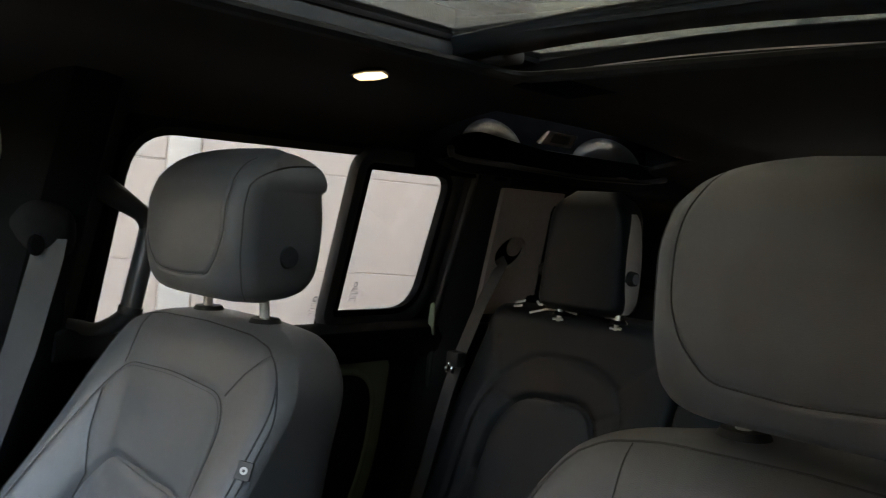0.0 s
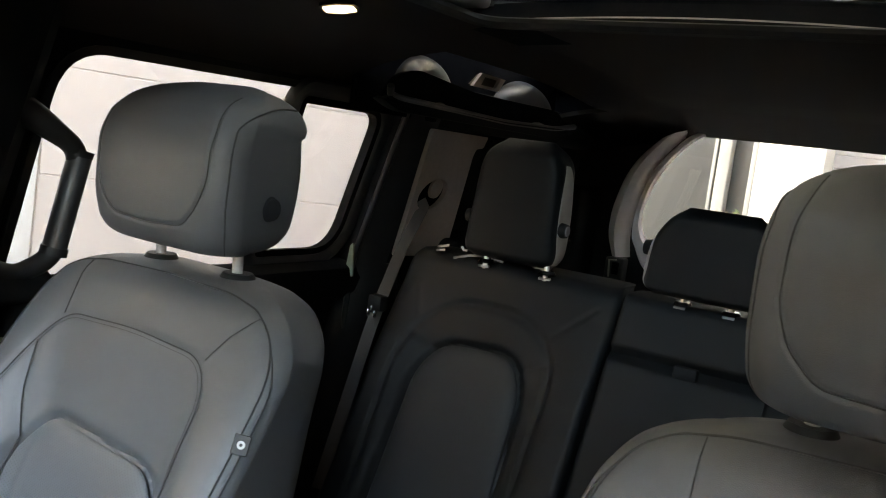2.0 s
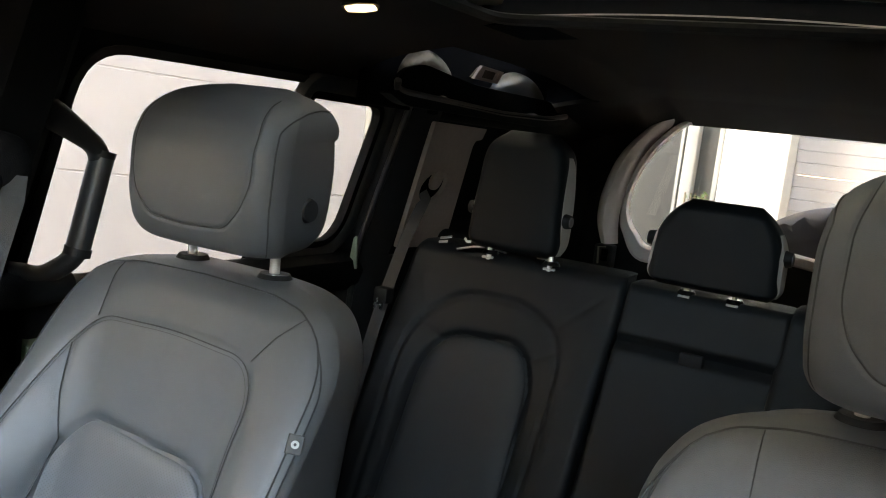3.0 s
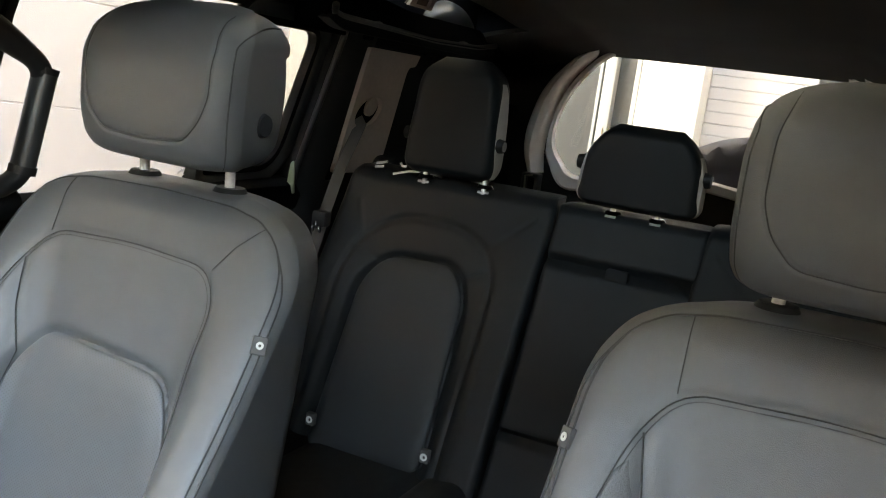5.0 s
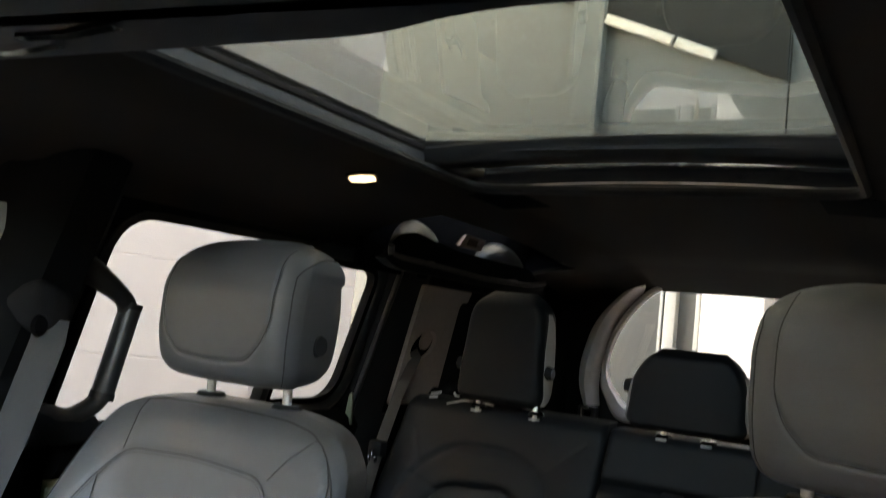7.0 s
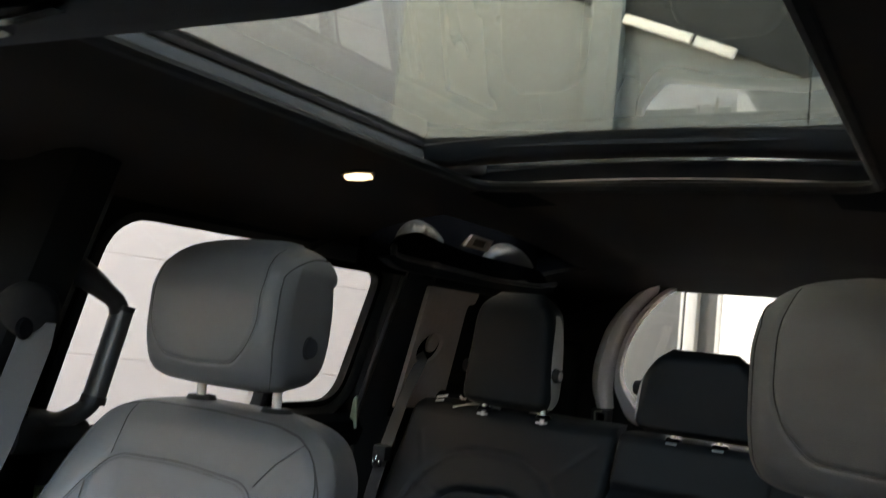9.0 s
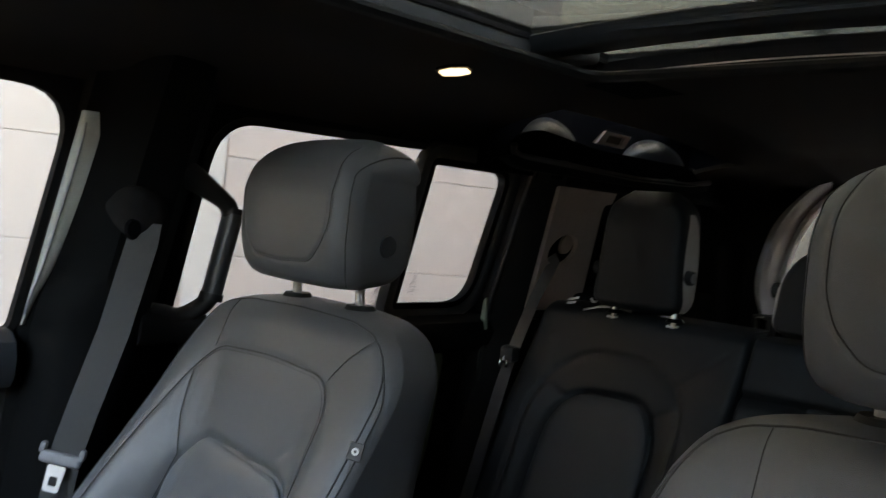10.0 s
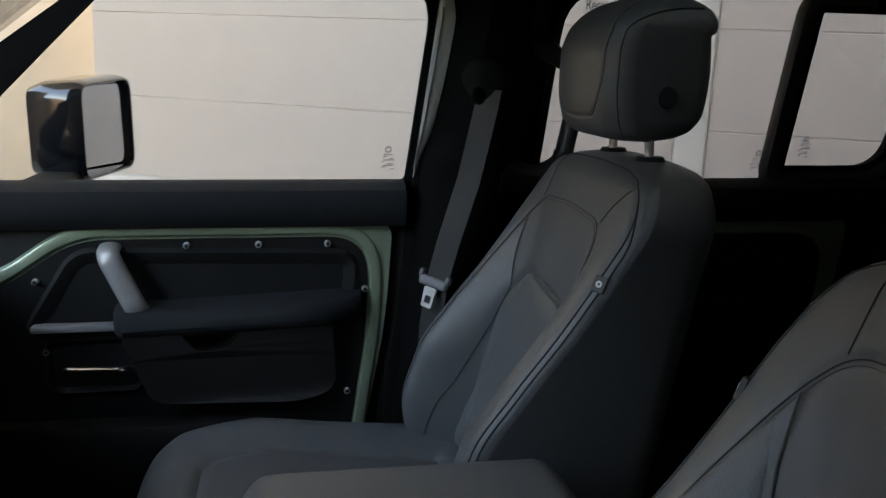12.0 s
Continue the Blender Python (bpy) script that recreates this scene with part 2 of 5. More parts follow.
def box_bm(lo, hi, bevel=0.004, seg=2, bm=None):
    own = bmesh.new()
    c = [(a + b) / 2 for a, b in zip(lo, hi)]
    s = [abs(b - a) for a, b in zip(lo, hi)]
    bmesh.ops.create_cube(own, size=1, matrix=Matrix.Translation(c) @ Matrix.Diagonal((*s, 1)))
    if bevel:
        bmesh.ops.bevel(own, geom=list(own.edges), offset=min(bevel, min(s) * 0.45), segments=seg, affect="EDGES", profile=0.5)
    return own


def box(name, lo, hi, material, parent=None, bevel=0.004, seg=2, label="", turn=None):
    bm = box_bm(lo, hi, bevel, seg)
    if turn is not None:
        bmesh.ops.transform(bm, matrix=turn, verts=bm.verts)
    return part(name, bm, material, parent, label)


def rounded(pts, r, n=6):
    """A polygon with its corners rounded by r (or by one radius a corner)."""
    out = []
    m = len(pts)
    for i in range(m):
        p, a, b = Vector(pts[i]), Vector(pts[i - 1]), Vector(pts[(i + 1) % m])
        rr = r[i] if isinstance(r, (list, tuple)) else r
        u, w = (a - p), (b - p)
        k = min(rr, u.length * 0.48, w.length * 0.48)
        if k < 1e-4:
            out.append(tuple(p))
            continue
        s, e = p + u.normalized() * k, p + w.normalized() * k
        for j in range(n + 1):
            t = j / n
            out.append(tuple(s * (1 - t) ** 2 + p * 2 * t * (1 - t) + e * t ** 2))
    return out


def plate(name, outer, holes, place, d0, d1, material, parent=None, label="", smooth=False):
    """A sheet with holes through it: place(a, b, d) puts a point of the sheet at depth d."""
    from mathutils.geometry import tessellate_polygon
    loops = [outer] + list(holes)
    flat = [p for lp in loops for p in lp]
    tris = tessellate_polygon([[Vector((*p, 0)) for p in lp] for lp in loops])
    n = len(flat)
    verts = [place(*p, d0) for p in flat] + [place(*p, d1) for p in flat]
    faces = [tuple(t) for t in tris] + [tuple(i + n for i in reversed(t)) for t in tris]
    k = 0
    for lp in loops:
        m = len(lp)
        for i in range(m):
            j = (i + 1) % m
            faces.append((k + i, k + j, n + k + j, n + k + i))
        k += m
    return mesh_ob(name, verts, faces, material, parent, label, smooth)


def offset_poly(pts, d):
    """A polygon grown (d > 0) or shrunk about its outline."""
    m = len(pts)
    area = sum(pts[i][0] * pts[(i + 1) % m][1] - pts[(i + 1) % m][0] * pts[i][1] for i in range(m))
    s = 1 if area > 0 else -1
    out = []
    for i in range(m):
        a, b = Vector(pts[i - 1]), Vector(pts[(i + 1) % m])
        t = (b - a).normalized()
        out.append((pts[i][0] + s * d * t.y, pts[i][1] - s * d * t.x))
    return out


def lerp(table, x):
    """Value at x of a table of (x, y), on a smooth curve that does not overshoot."""
    xs, ys = [p[0] for p in table], [p[1] for p in table]
    if x <= xs[0] or x >= xs[-1]:
        return ys[0] if x <= xs[0] else ys[-1]
    h = [b - a for a, b in zip(xs[:-1], xs[1:])]
    d = [(b - a) / k for a, b, k in zip(ys[:-1], ys[1:], h)]
    m = [d[0]] + [0.0 if p * q <= 0 else 2 * p * q / (p + q) for p, q in zip(d[:-1], d[1:])] + [d[-1]]
    i = max(k for k in range(len(h)) if xs[k] <= x)
    t = (x - xs[i]) / h[i]
    return (ys[i] * (2 * t ** 3 - 3 * t * t + 1) + h[i] * m[i] * (t ** 3 - 2 * t * t + t)
            + ys[i + 1] * (3 * t * t - 2 * t ** 3) + h[i] * m[i + 1] * (t ** 3 - t * t))


def path_distance(U, Z, line):
    """Distance of points from a polyline."""
    best = np.full(U.shape, 1e9)
    for (x0, y0), (x1, y1) in zip(line[:-1], line[1:]):
        dx, dy = x1 - x0, y1 - y0
        t = np.clip(((U - x0) * dx + (Z - y0) * dy) / (dx * dx + dy * dy + 1e-12), 0, 1)
        best = np.minimum(best, np.hypot(U - x0 - t * dx, Z - y0 - t * dy))
    return best


def upholstery(name, zs, wide, front, back, rf, rr, relief, place, material, parent, label="", n=56, nb=14, rear=1.0):
    """A padded body: a closed section at each height z, its front shaped by relief(u, z)."""
    rows = []
    uu = np.sin(np.linspace(-1, 1, n + 1) * math.pi / 2)
    ub = np.sin(np.linspace(1, -1, nb + 1) * math.pi / 2)
    for z in zs:
        w, yf, yr = wide(z), front(z), back(z)
        r = min(rf, w * 0.6, (yr - yf) * 0.49)
        u = uu * w
        edge = np.clip((np.abs(u) - (w - r)) / r, 0, 1)
        y = yf + r * (1 - np.sqrt(1 - edge ** 2)) + relief(u, np.full(u.shape, z))
        row = [place(a, b, z) for a, b in zip(u, y)]
        w2 = w * rear
        r = min(rr, w2 * 0.6, (yr - yf) * 0.49)
        u = ub * w2
        edge = np.clip((np.abs(u) - (w2 - r)) / r, 0, 1)
        y = yr - r * (1 - np.sqrt(1 - edge ** 2))
        row += [place(a, b, z) for a, b in zip(u, y)]
        rows.append(row)
    v, f = loft(rows)
    return mesh_ob(name, v, f, material, parent, label)


def smooth_line(pts, n=6, r=0.03):
    """An open polyline with rounded bends."""
    out = [pts[0]]
    for i in range(1, len(pts) - 1):
        p, a, b = Vector(pts[i]), Vector(pts[i - 1]), Vector(pts[i + 1])
        k = min(r, (a - p).length * 0.48, (b - p).length * 0.48)
        s, e = p + (a - p).normalized() * k, p + (b - p).normalized() * k
        out += [tuple(s * (1 - t) ** 2 + p * 2 * t * (1 - t) + e * t ** 2) for t in [j / n for j in range(n + 1)]]
    out.append(pts[-1])
    return out


def dense(pts, step=0.01):
    out = []
    for a, b in zip(pts[:-1], pts[1:]):
        a, b = Vector(a), Vector(b)
        m = max(1, int((b - a).length / step))
        out += [tuple(a.lerp(b, i / m)) for i in range(m)]
    out.append(tuple(pts[-1]))
    return out


def puffed_pad(name, poly, surface, height, soft, material, parent, label="", rows=44, cols=30):
    """A cushion panel inside a closed outline (u, z), raised from surface(u, z, lift)."""
    ring = list(poly) + [poly[0]]
    z0, z1 = min(p[1] for p in poly), max(p[1] for p in poly)
    grid = []
    for i in range(rows + 1):
        t = 0.5 - 0.5 * math.cos(math.pi * i / rows)
        z = z0 + 0.0008 + (z1 - z0 - 0.0016) * t
        xs = sorted(a[0] + (b[0] - a[0]) * (z - a[1]) / (b[1] - a[1]) for a, b in zip(ring[:-1], ring[1:]) if (a[1] - z) * (b[1] - z) < 0)
        u0, u1 = xs[0], xs[-1]
        us = u0 + (u1 - u0) * (0.5 - 0.5 * np.cos(math.pi * np.arange(cols + 1) / cols))
        d = np.clip(path_distance(us, np.full(us.shape, z), ring) / soft, 0, 1)
        lift = height * np.sqrt(1 - (1 - d) ** 2) - 0.002
        grid.append([surface(float(u), z, float(h)) for u, h in zip(us, lift)])
    v, f = loft(grid, cap=False, closed=False)
    return mesh_ob(name, v, f, material, parent, label)


# ---------- cabin shell ----------
BELT, LEAN = 0.88, 0.28
FLOOR = 0.13


def side_place(s):
    """Places (y, z, depth outwards) on the leaning side of the cabin; s is -1 or 1."""
    return lambda y, z, d: (s * (0.81 - LEAN * max(z - BELT, 0) + d), y, z)


FRONT_WIN = rounded([(-1.17, 0.88), (-0.296, 0.88), (-0.258, 1.244), (-0.775, 1.250)], [0.02, 0.012, 0.085, 0.05])
REAR_WIN = rounded([(-0.034, 0.88), (0.454, 0.88), (0.462, 1.240), (-0.018, 1.236)], [0.02, 0.004, 0.004, 0.075])
QUARTER_WIN = rounded([(0.490, 0.908), (0.717, 0.908), (0.727, 1.214), (0.489, 1.215)], [0.004, 0.068, 0.040, 0.008])
CARGO_WIN = rounded([(1.36, 0.95), (1.68, 0.95), (1.68, 1.20), (1.36, 1.20)], 0.05)
for s, word in ((-1, "right"), (1, "left")):
    at = side_place(s)
    if s < 0:
        outer = [(-1.50, BELT - 0.02), (1.86, BELT - 0.02), (1.86, 1.32), (-0.70, 1.32), (-1.20, 0.98), (-1.50, 0.90)]
        holes = [FRONT_WIN, REAR_WIN, QUARTER_WIN]
    else:
        outer = [(-0.26, BELT - 0.02), (1.86, BELT - 0.02), (1.86, 1.32), (-0.75, 1.32), (-1.30, 0.95), (-1.24, 0.93),
                 (-0.72, 1.27), (-0.24, 1.27)]
        holes = [REAR_WIN, QUARTER_WIN, CARGO_WIN]
    wall = plate("wall_" + word, outer, holes, at, 0.0, 0.012, SILL)
    tagged(wall, "black upper side of the car cabin with window openings", "car side", kind="structure")
    lo = -1.50 if s < 0 else -0.27
    low = box("wall_lower_" + word, (s * 0.80, lo, FLOOR - 0.1), (s * 0.90, 1.86, BELT - 0.02), BLACK)
    tagged(low, "black lower side of the car cabin", "car side", kind="structure")

floor_ob = box("floor", (-0.9, -1.5, FLOOR - 0.05), (0.9, 1.86, FLOOR), CARPET)
tagged(floor_ob, "dark carpeted cabin floor of the car", "floor", kind="structure")
bulk = box("wall_front", (-0.9, -1.56, FLOOR), (0.9, -1.42, 0.84), BLACK)
tagged(bulk, "plain dark front bulkhead of the cabin", "bulkhead", kind="structure")


# headliner: one shaped sheet with the roof opening
def liner_height(x, y):
    a = abs(x)
    z = lerp([(0.0, 1.378), (0.35, 1.376), (0.43, 1.347), (0.55, 1.325), (0.64, 1.300), (0.70, 1.262)], a)
    if y > 0.80:
        z -= 0.030 * min((y - 0.80) / 0.5, 1) ** 2
    if y > 1.55:
        z -= 0.05 * (y - 1.55) / 0.25
    return z


OPEN_X, OPEN_Y0, OPEN_Y1 = 0.345, -0.47, 0.512
xs = sorted(set([round(-0.70 + i * 0.025, 4) for i in range(57)] + [-OPEN_X, OPEN_X]))
ys = sorted(set([round(-0.80 + i * 0.04, 4) for i in range(67)] + [OPEN_Y0, OPEN_Y1]))
ALP_X, ALP_Y0, ALP_Y1 = 0.480, 0.60, 1.41


def is_open(x, y):
    roof = abs(x) < OPEN_X and OPEN_Y0 < y < OPEN_Y1
    alpine = ALP_X < abs(x) < 0.665 and ALP_Y0 < y < ALP_Y1
    return roof or alpine


v, f, ids = [], [], {}
for layer, up in ((0, 0.0), (1, 0.012)):
    for i, x in enumerate(xs):
        for j, y in enumerate(ys):
            ids[layer, i, j] = len(v)
            v.append((x, y, liner_height(x, y) + up))
cells = {(i, j) for i in range(len(xs) - 1) for j in range(len(ys) - 1)
         if not is_open((xs[i] + xs[i + 1]) / 2, (ys[j] + ys[j + 1]) / 2)}
for i, j in cells:
    q = [(i, j), (i + 1, j), (i + 1, j + 1), (i, j + 1)]
    f.append(tuple(ids[0, a, b] for a, b in reversed(q)))
    f.append(tuple(ids[1, a, b] for a, b in q))
    for (di, dj), (a, b) in (((0, -1), (0, 1)), ((1, 0), (1, 2)), ((0, 1), (2, 3)), ((-1, 0), (3, 0))):
        if (i + di, j + dj) not in cells:
            f.append((ids[(0, *q[a])], ids[(0, *q[b])], ids[(1, *q[b])], ids[(1, *q[a])]))
liner = mesh_ob("ceiling", v, f, LINER)
tagged(liner, "dark charcoal cloth headliner with a wide roof opening", "headliner", kind="structure")
lip = rounded([(-OPEN_X, OPEN_Y0), (OPEN_X, OPEN_Y0), (OPEN_X, OPEN_Y1), (-OPEN_X, OPEN_Y1)], 0.05, 8)
tube("trim", [(x * 0.995, y, 1.379) for x, y in dense(lip + lip[:1], 0.03)], 0.010, BLACK, liner, 8)
tagged(bpy.data.objects["trim"], "rounded black edge round the roof opening")

# outer roof shell and glass roof
roof_hole = [(-0.402, -0.62), (0.402, -0.62), (0.402, 0.395), (-0.402, 0.395)]
roof_hole2 = [(-0.402, 0.475), (0.402, 0.475), (0.402, 0.632), (-0.402, 0.632)]
alpine_holes = [[(s * 0.585, 0.66), (s * 0.660, 0.66), (s * 0.660, 1.34), (s * 0.585, 1.34)] for s in (-1, 1)]
shell = plate("roof", [(-0.70, -0.69), (0.70, -0.69), (0.70, 1.86), (-0.70, 1.86)], [roof_hole, roof_hole2] + alpine_holes,
              lambda x, y, d: (x, y, 1.445 + d - 0.05 * (abs(x) / 0.7) ** 2), 0.0, 0.02, BLACK)
tagged(shell, "black outer roof panel of the car", "roof", kind="structure")
for s in (-1, 1):
    skirt = plate("roof_rail", [(-0.80, 1.30), (1.86, 1.30), (1.86, 1.43), (-0.80, 1.43)],
                  [],
                  lambda y, z, d, s=s: (s * (0.692 + d), y, z), 0.0, 0.02, BLACK)
    tagged(skirt, "black roof rail above the side windows", "roof rail", kind="structure")
    skirt.name = "trim"

sunroof = thing("panoramic_roof", (0, -0.15, 1.44), "tinted glass panoramic roof in a black frame", "glass roof")
plate("glass_pane", offset_poly(roof_hole, -0.004), [], lambda x, y, d: (x, y, 1.4535 + d - 0.05 * (abs(x) / 0.7) ** 2), 0, 0.004, ROOFGLASS, sunroof,
      "tinted grey-green front roof pane")
plate("glass_pane", offset_poly(roof_hole2, -0.004), [], lambda x, y, d: (x, y, 1.4535 + d - 0.05 * (abs(x) / 0.7) ** 2), 0, 0.004, ROOFGLASS, sunroof,
      "narrow tinted rear roof pane")
def roof_bar(name, section, half, material, label=""):
    """A bar across the roof with a bowed section; section lists (y, z)."""
    rows = [[(x, y, z - 0.05 * (abs(x) / 0.7) ** 2) for y, z in section] for x in np.linspace(-half, half, 25)]
    return mesh_ob(name, *loft(rows), material, sunroof, label)


roof_bar("crossbar", [(0.392, 1.4525), (0.388, 1.449), (0.392, 1.440), (0.404, 1.424), (0.414, 1.418), (0.452, 1.418), (0.470, 1.440), (0.470, 1.4525)], 0.43, SATIN)
# rear rail blacker than the crossbar: its shade is in the colour
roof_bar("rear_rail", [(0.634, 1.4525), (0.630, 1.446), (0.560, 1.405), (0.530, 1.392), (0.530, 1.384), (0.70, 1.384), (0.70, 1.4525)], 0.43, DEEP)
roof_bar("blind_edge", [(0.556, 1.4045), (0.550, 1.4005), (0.552, 1.3985), (0.558, 1.4025)], 0.36, PALEBROWN, "thin pale edge of the roof blind")
for s in (-1, 1):
    box("guide_rail", (s * 0.404, -0.62, 1.392), (s * 0.430, 0.40, 1.430), GREY, sunroof, 0.006, 3, "satin grey guide rail")
    box("side_rail", (s * 0.432, -0.62, 1.380), (s * 0.470, 0.66, 1.426), BLACK, sunroof, 0.006, 2)
    box("roller", (s * 0.325, 0.440, 1.398), (s * 0.425, 0.500, 1.424), GREY, sunroof, 0.010, 3, "grey corner cap of the blind")

# front header, windscreen, overhead console
header = box("front_header", (-0.66, -0.66, 1.32), (0.66, -0.47, 1.41), LINER, None, 0.03, 4)
tagged(header, "dark cloth front roof header", "roof header", kind="structure")
header.name = "trim"
screen = box("window_front", (-0.66, -0.47, -0.004), (0.66, 0.47, 0.004), CLEAR, None, 0, turn=Matrix.Translation((0, -1.03, 1.09)) @ Matrix.Rotation(radians(38), 4, "X"))
tagged(screen, "clear sloping windscreen", "windscreen", kind="structure")
dash = mesh_ob("dashboard", *loft([[(x, -1.42, 0.45), (x, -1.12, 0.45), (x, -1.06, 0.62), (x, -1.10, 0.74), (x, -1.20, 0.79), (x, -1.42, 0.80)]
                                  for x in (-0.79, -0.4, 0, 0.4, 0.79)]), SOFT)
tagged(dash, "plain black dashboard body below the windscreen", "dashboard", kind="structure")

console = thing("overhead_console", (0, -0.55, 1.30), "black overhead console under the front roof header", "overhead console")
top = rounded([(-0.55, -0.67), (0.33, -0.67), (0.33, -0.500), (0.195, -0.505), (0.110, -0.480), (-0.55, -0.520)], [0.02, 0.02, 0.03, 0.05, 0.06, 0.02])
rows = []
for z, g in ((1.345, 0.0), (1.325, 0.004), (1.310, -0.004), (1.302, -0.018), (1.300, -0.04)):
    rows.append([(x, y, z) for x, y in offset_poly(top, g)])
mesh_ob("console_body", *loft(rows), SOFT, console)
for k in range(2):
    strap("lens", [(-0.17 - 0.09 * k, -0.575 + 0.02 * k, 1.297), (-0.12 - 0.09 * k, -0.57 + 0.02 * k, 1.297), (-0.06 - 0.09 * k, -0.575 + 0.02 * k, 1.297)], 0.010, 0.006, CHROME, console,
          label="bright map lamp lens")

# small roof lamp
for s in (-1, 1):
    lamp = thing("ceiling_lamp", (s * 0.424, 0.232, 1.35), "small lit reading lamp in the dark headliner", "ceiling lamp", "roof lamps")
    z0 = liner_height(0.424, 0.232)
    outline = rounded([(-0.030, -0.003), (-0.012, -0.012), (0.016, -0.012), (0.030, 0.003), (0.012, 0.012), (-0.016, 0.012)], 0.003)
    turn = Matrix.Translation((s * 0.424, 0.232, z0)) @ Matrix.Rotation(radians(20 * s), 4, "Y") @ Matrix.Rotation(radians(65 * -s), 4, "Z")

    def lamp_place(a, b, d, turn=turn):
        return tuple(turn @ Vector((a, b, d)))
    plate("bezel", offset_poly(outline, 0.005), [outline], lamp_place, -0.004, 0.01, BLACK, lamp)
    plate("lens", outline, [], lamp_place, -0.007, -0.001, LAMP, lamp, "glowing warm lamp lens")

# alpine light recesses above the rear side windows
for s in (-1, 1):
    alp = thing("alpine_light", (s * 0.60, 1.04, 1.33), "recessed roof side window in a black scooped housing", "roof window", "alpine lights")
    lip_pts = rounded([(0.590, 1.240), (0.610, 1.250), (0.66, 1.244), (1.09, 1.240), (1.40, 1.250), (1.46, 1.250), (1.46, 1.238), (1.36, 1.222), (0.66, 1.222)],
                      [0.004, 0.01, 0.03, 0.03, 0.02, 0.004, 0.004, 0.04, 0.04])

    def alp_place(y, z, d, s=s):
        return (s * (0.555 + 0.55 * (1.335 - z) + d), y, z)
    plate("housing_rim", lip_pts, [], alp_place, -0.008, 0.02, SILL, alp, smooth=False)
    # lip given a lighter brown than the liner for the light on it
    tube("lip", [alp_place(y, z, 0.0) for y, z in smooth_line([(0.600, 1.268), (0.612, 1.252), (0.650, 1.247), (0.84, 1.244), (1.09, 1.239), (1.36, 1.246), (1.46, 1.262)], 6, 0.03)],
         0.0075, BROWNBLACK, alp, 12, "rounded lower lip of the recess, coloured as lit from above")
    # near-black sheet over the lower scoops, in place of the shade there
    shade_apron = rounded([(0.60, 1.24), (0.606, 1.290), (0.66, 1.308), (0.90, 1.290), (1.05, 1.290), (1.32, 1.292), (1.42, 1.262), (1.43, 1.24)],
                    [0.01, 0.02, 0.04, 0.04, 0.04, 0.04, 0.02, 0.01])
    plate("shade_apron", shade_apron, [], alp_place, 0.006, 0.016, DEEP, alp, "near-black sheet for the shade below the scoops")
    # recess end and back coloured near black for the shade inside
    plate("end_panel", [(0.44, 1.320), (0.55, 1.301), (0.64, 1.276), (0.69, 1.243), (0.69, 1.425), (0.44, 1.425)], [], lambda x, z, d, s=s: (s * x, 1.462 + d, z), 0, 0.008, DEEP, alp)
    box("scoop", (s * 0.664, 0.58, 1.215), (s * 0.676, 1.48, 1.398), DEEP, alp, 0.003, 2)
    plate("glass_pane", [(s * 0.580, 0.655), (s * 0.665, 0.655), (s * 0.665, 1.345), (s * 0.580, 1.345)], [],
          lambda x, y, d: (x, y, 1.466 + d - 0.05 * (abs(x) / 0.7) ** 2), 0, 0.004, CLEAR, alp, "narrow clear roof side pane")

    def dome(y, z, ry, rz, cut_y, cut_z, lean, label):
        """A rounded scoop of the housing that ends in a straight slanting edge."""
        b = bmesh.new()
        bmesh.ops.create_uvsphere(b, u_segments=40, v_segments=24, radius=1.0, matrix=Matrix.Translation((s * 0.680, y, z)) @ Matrix.Diagonal((0.076, ry, rz, 1)))
        n = Vector((0, math.cos(lean), math.sin(lean)))
        bmesh.ops.bisect_plane(b, geom=b.verts[:] + b.edges[:] + b.faces[:], plane_co=(0, cut_y, cut_z), plane_no=n, clear_outer=True)
        bmesh.ops.bisect_plane(b, geom=b.verts[:] + b.edges[:] + b.faces[:], plane_co=(0, 0, 1.246), plane_no=(0, 0, -1), clear_outer=True)
        bmesh.ops.holes_fill(b, edges=[e for e in b.edges if e.is_boundary], sides=0)
        part("bulge", b, SCOOP, alp, label)
    dome(0.800, 1.266, 0.108, 0.088, 0.864, 1.356, 0.80, "grey rounded scoop of the housing")
    dome(1.265, 1.266, 0.165, 0.092, 1.420, 1.352, 0.85, "grey rounded scoop of the housing")
    frame_out = [(0.872, 1.303), (0.905, 1.335), (1.010, 1.333), (0.985, 1.303)]

    def brk_at(y, z, d):
        return (s * (0.575 + d), y, z)
    plate("bracket", frame_out, [[(0.905, 1.309), (0.920, 1.329), (0.985, 1.328), (0.972, 1.309)]], brk_at, 0.0, 0.008, PALEBROWN, alp, "pale brown moulded bracket")
    plate("bracket_back", offset_poly(frame_out, -0.003), [], brk_at, 0.009, 0.014, BROWN, alp)


# ---------- doors and windows ----------
def window(name, outline, s, pane_mat, seal, frame_mat, label, lip=0.018, band=False):
    at = side_place(s)
    w = thing(name, at(sum(p[0] for p in outline) / len(outline), outline[0][1], 0), label, "car window", kind="structure")
    plate("window_frame", offset_poly(outline, lip), [offset_poly(outline, -0.002)], at, -seal, 0.002, frame_mat, w)
    plate("pane", offset_poly(outline, 0.004), [], at, 0.003, 0.007, pane_mat, w)
    if band:
        rows = [[at(y, z, d) for y, z in offset_poly(outline, g)] for g, d in ((0.011, -0.002), (0.013, -0.014), (0.018, -0.019), (0.030, -0.022), (0.040, -0.020), (0.046, -0.010), (0.047, 0.002))]
        mesh_ob("frame_cover", *loft(rows, cap=False), FRAMEGREY, w, "satin dark grey cover of the door frame")
    return w


win1 = window("window_1", FRONT_WIN, -1, CLEAR, 0.012, SILL, "clear front door glass in a black rubber seal", 0.010)
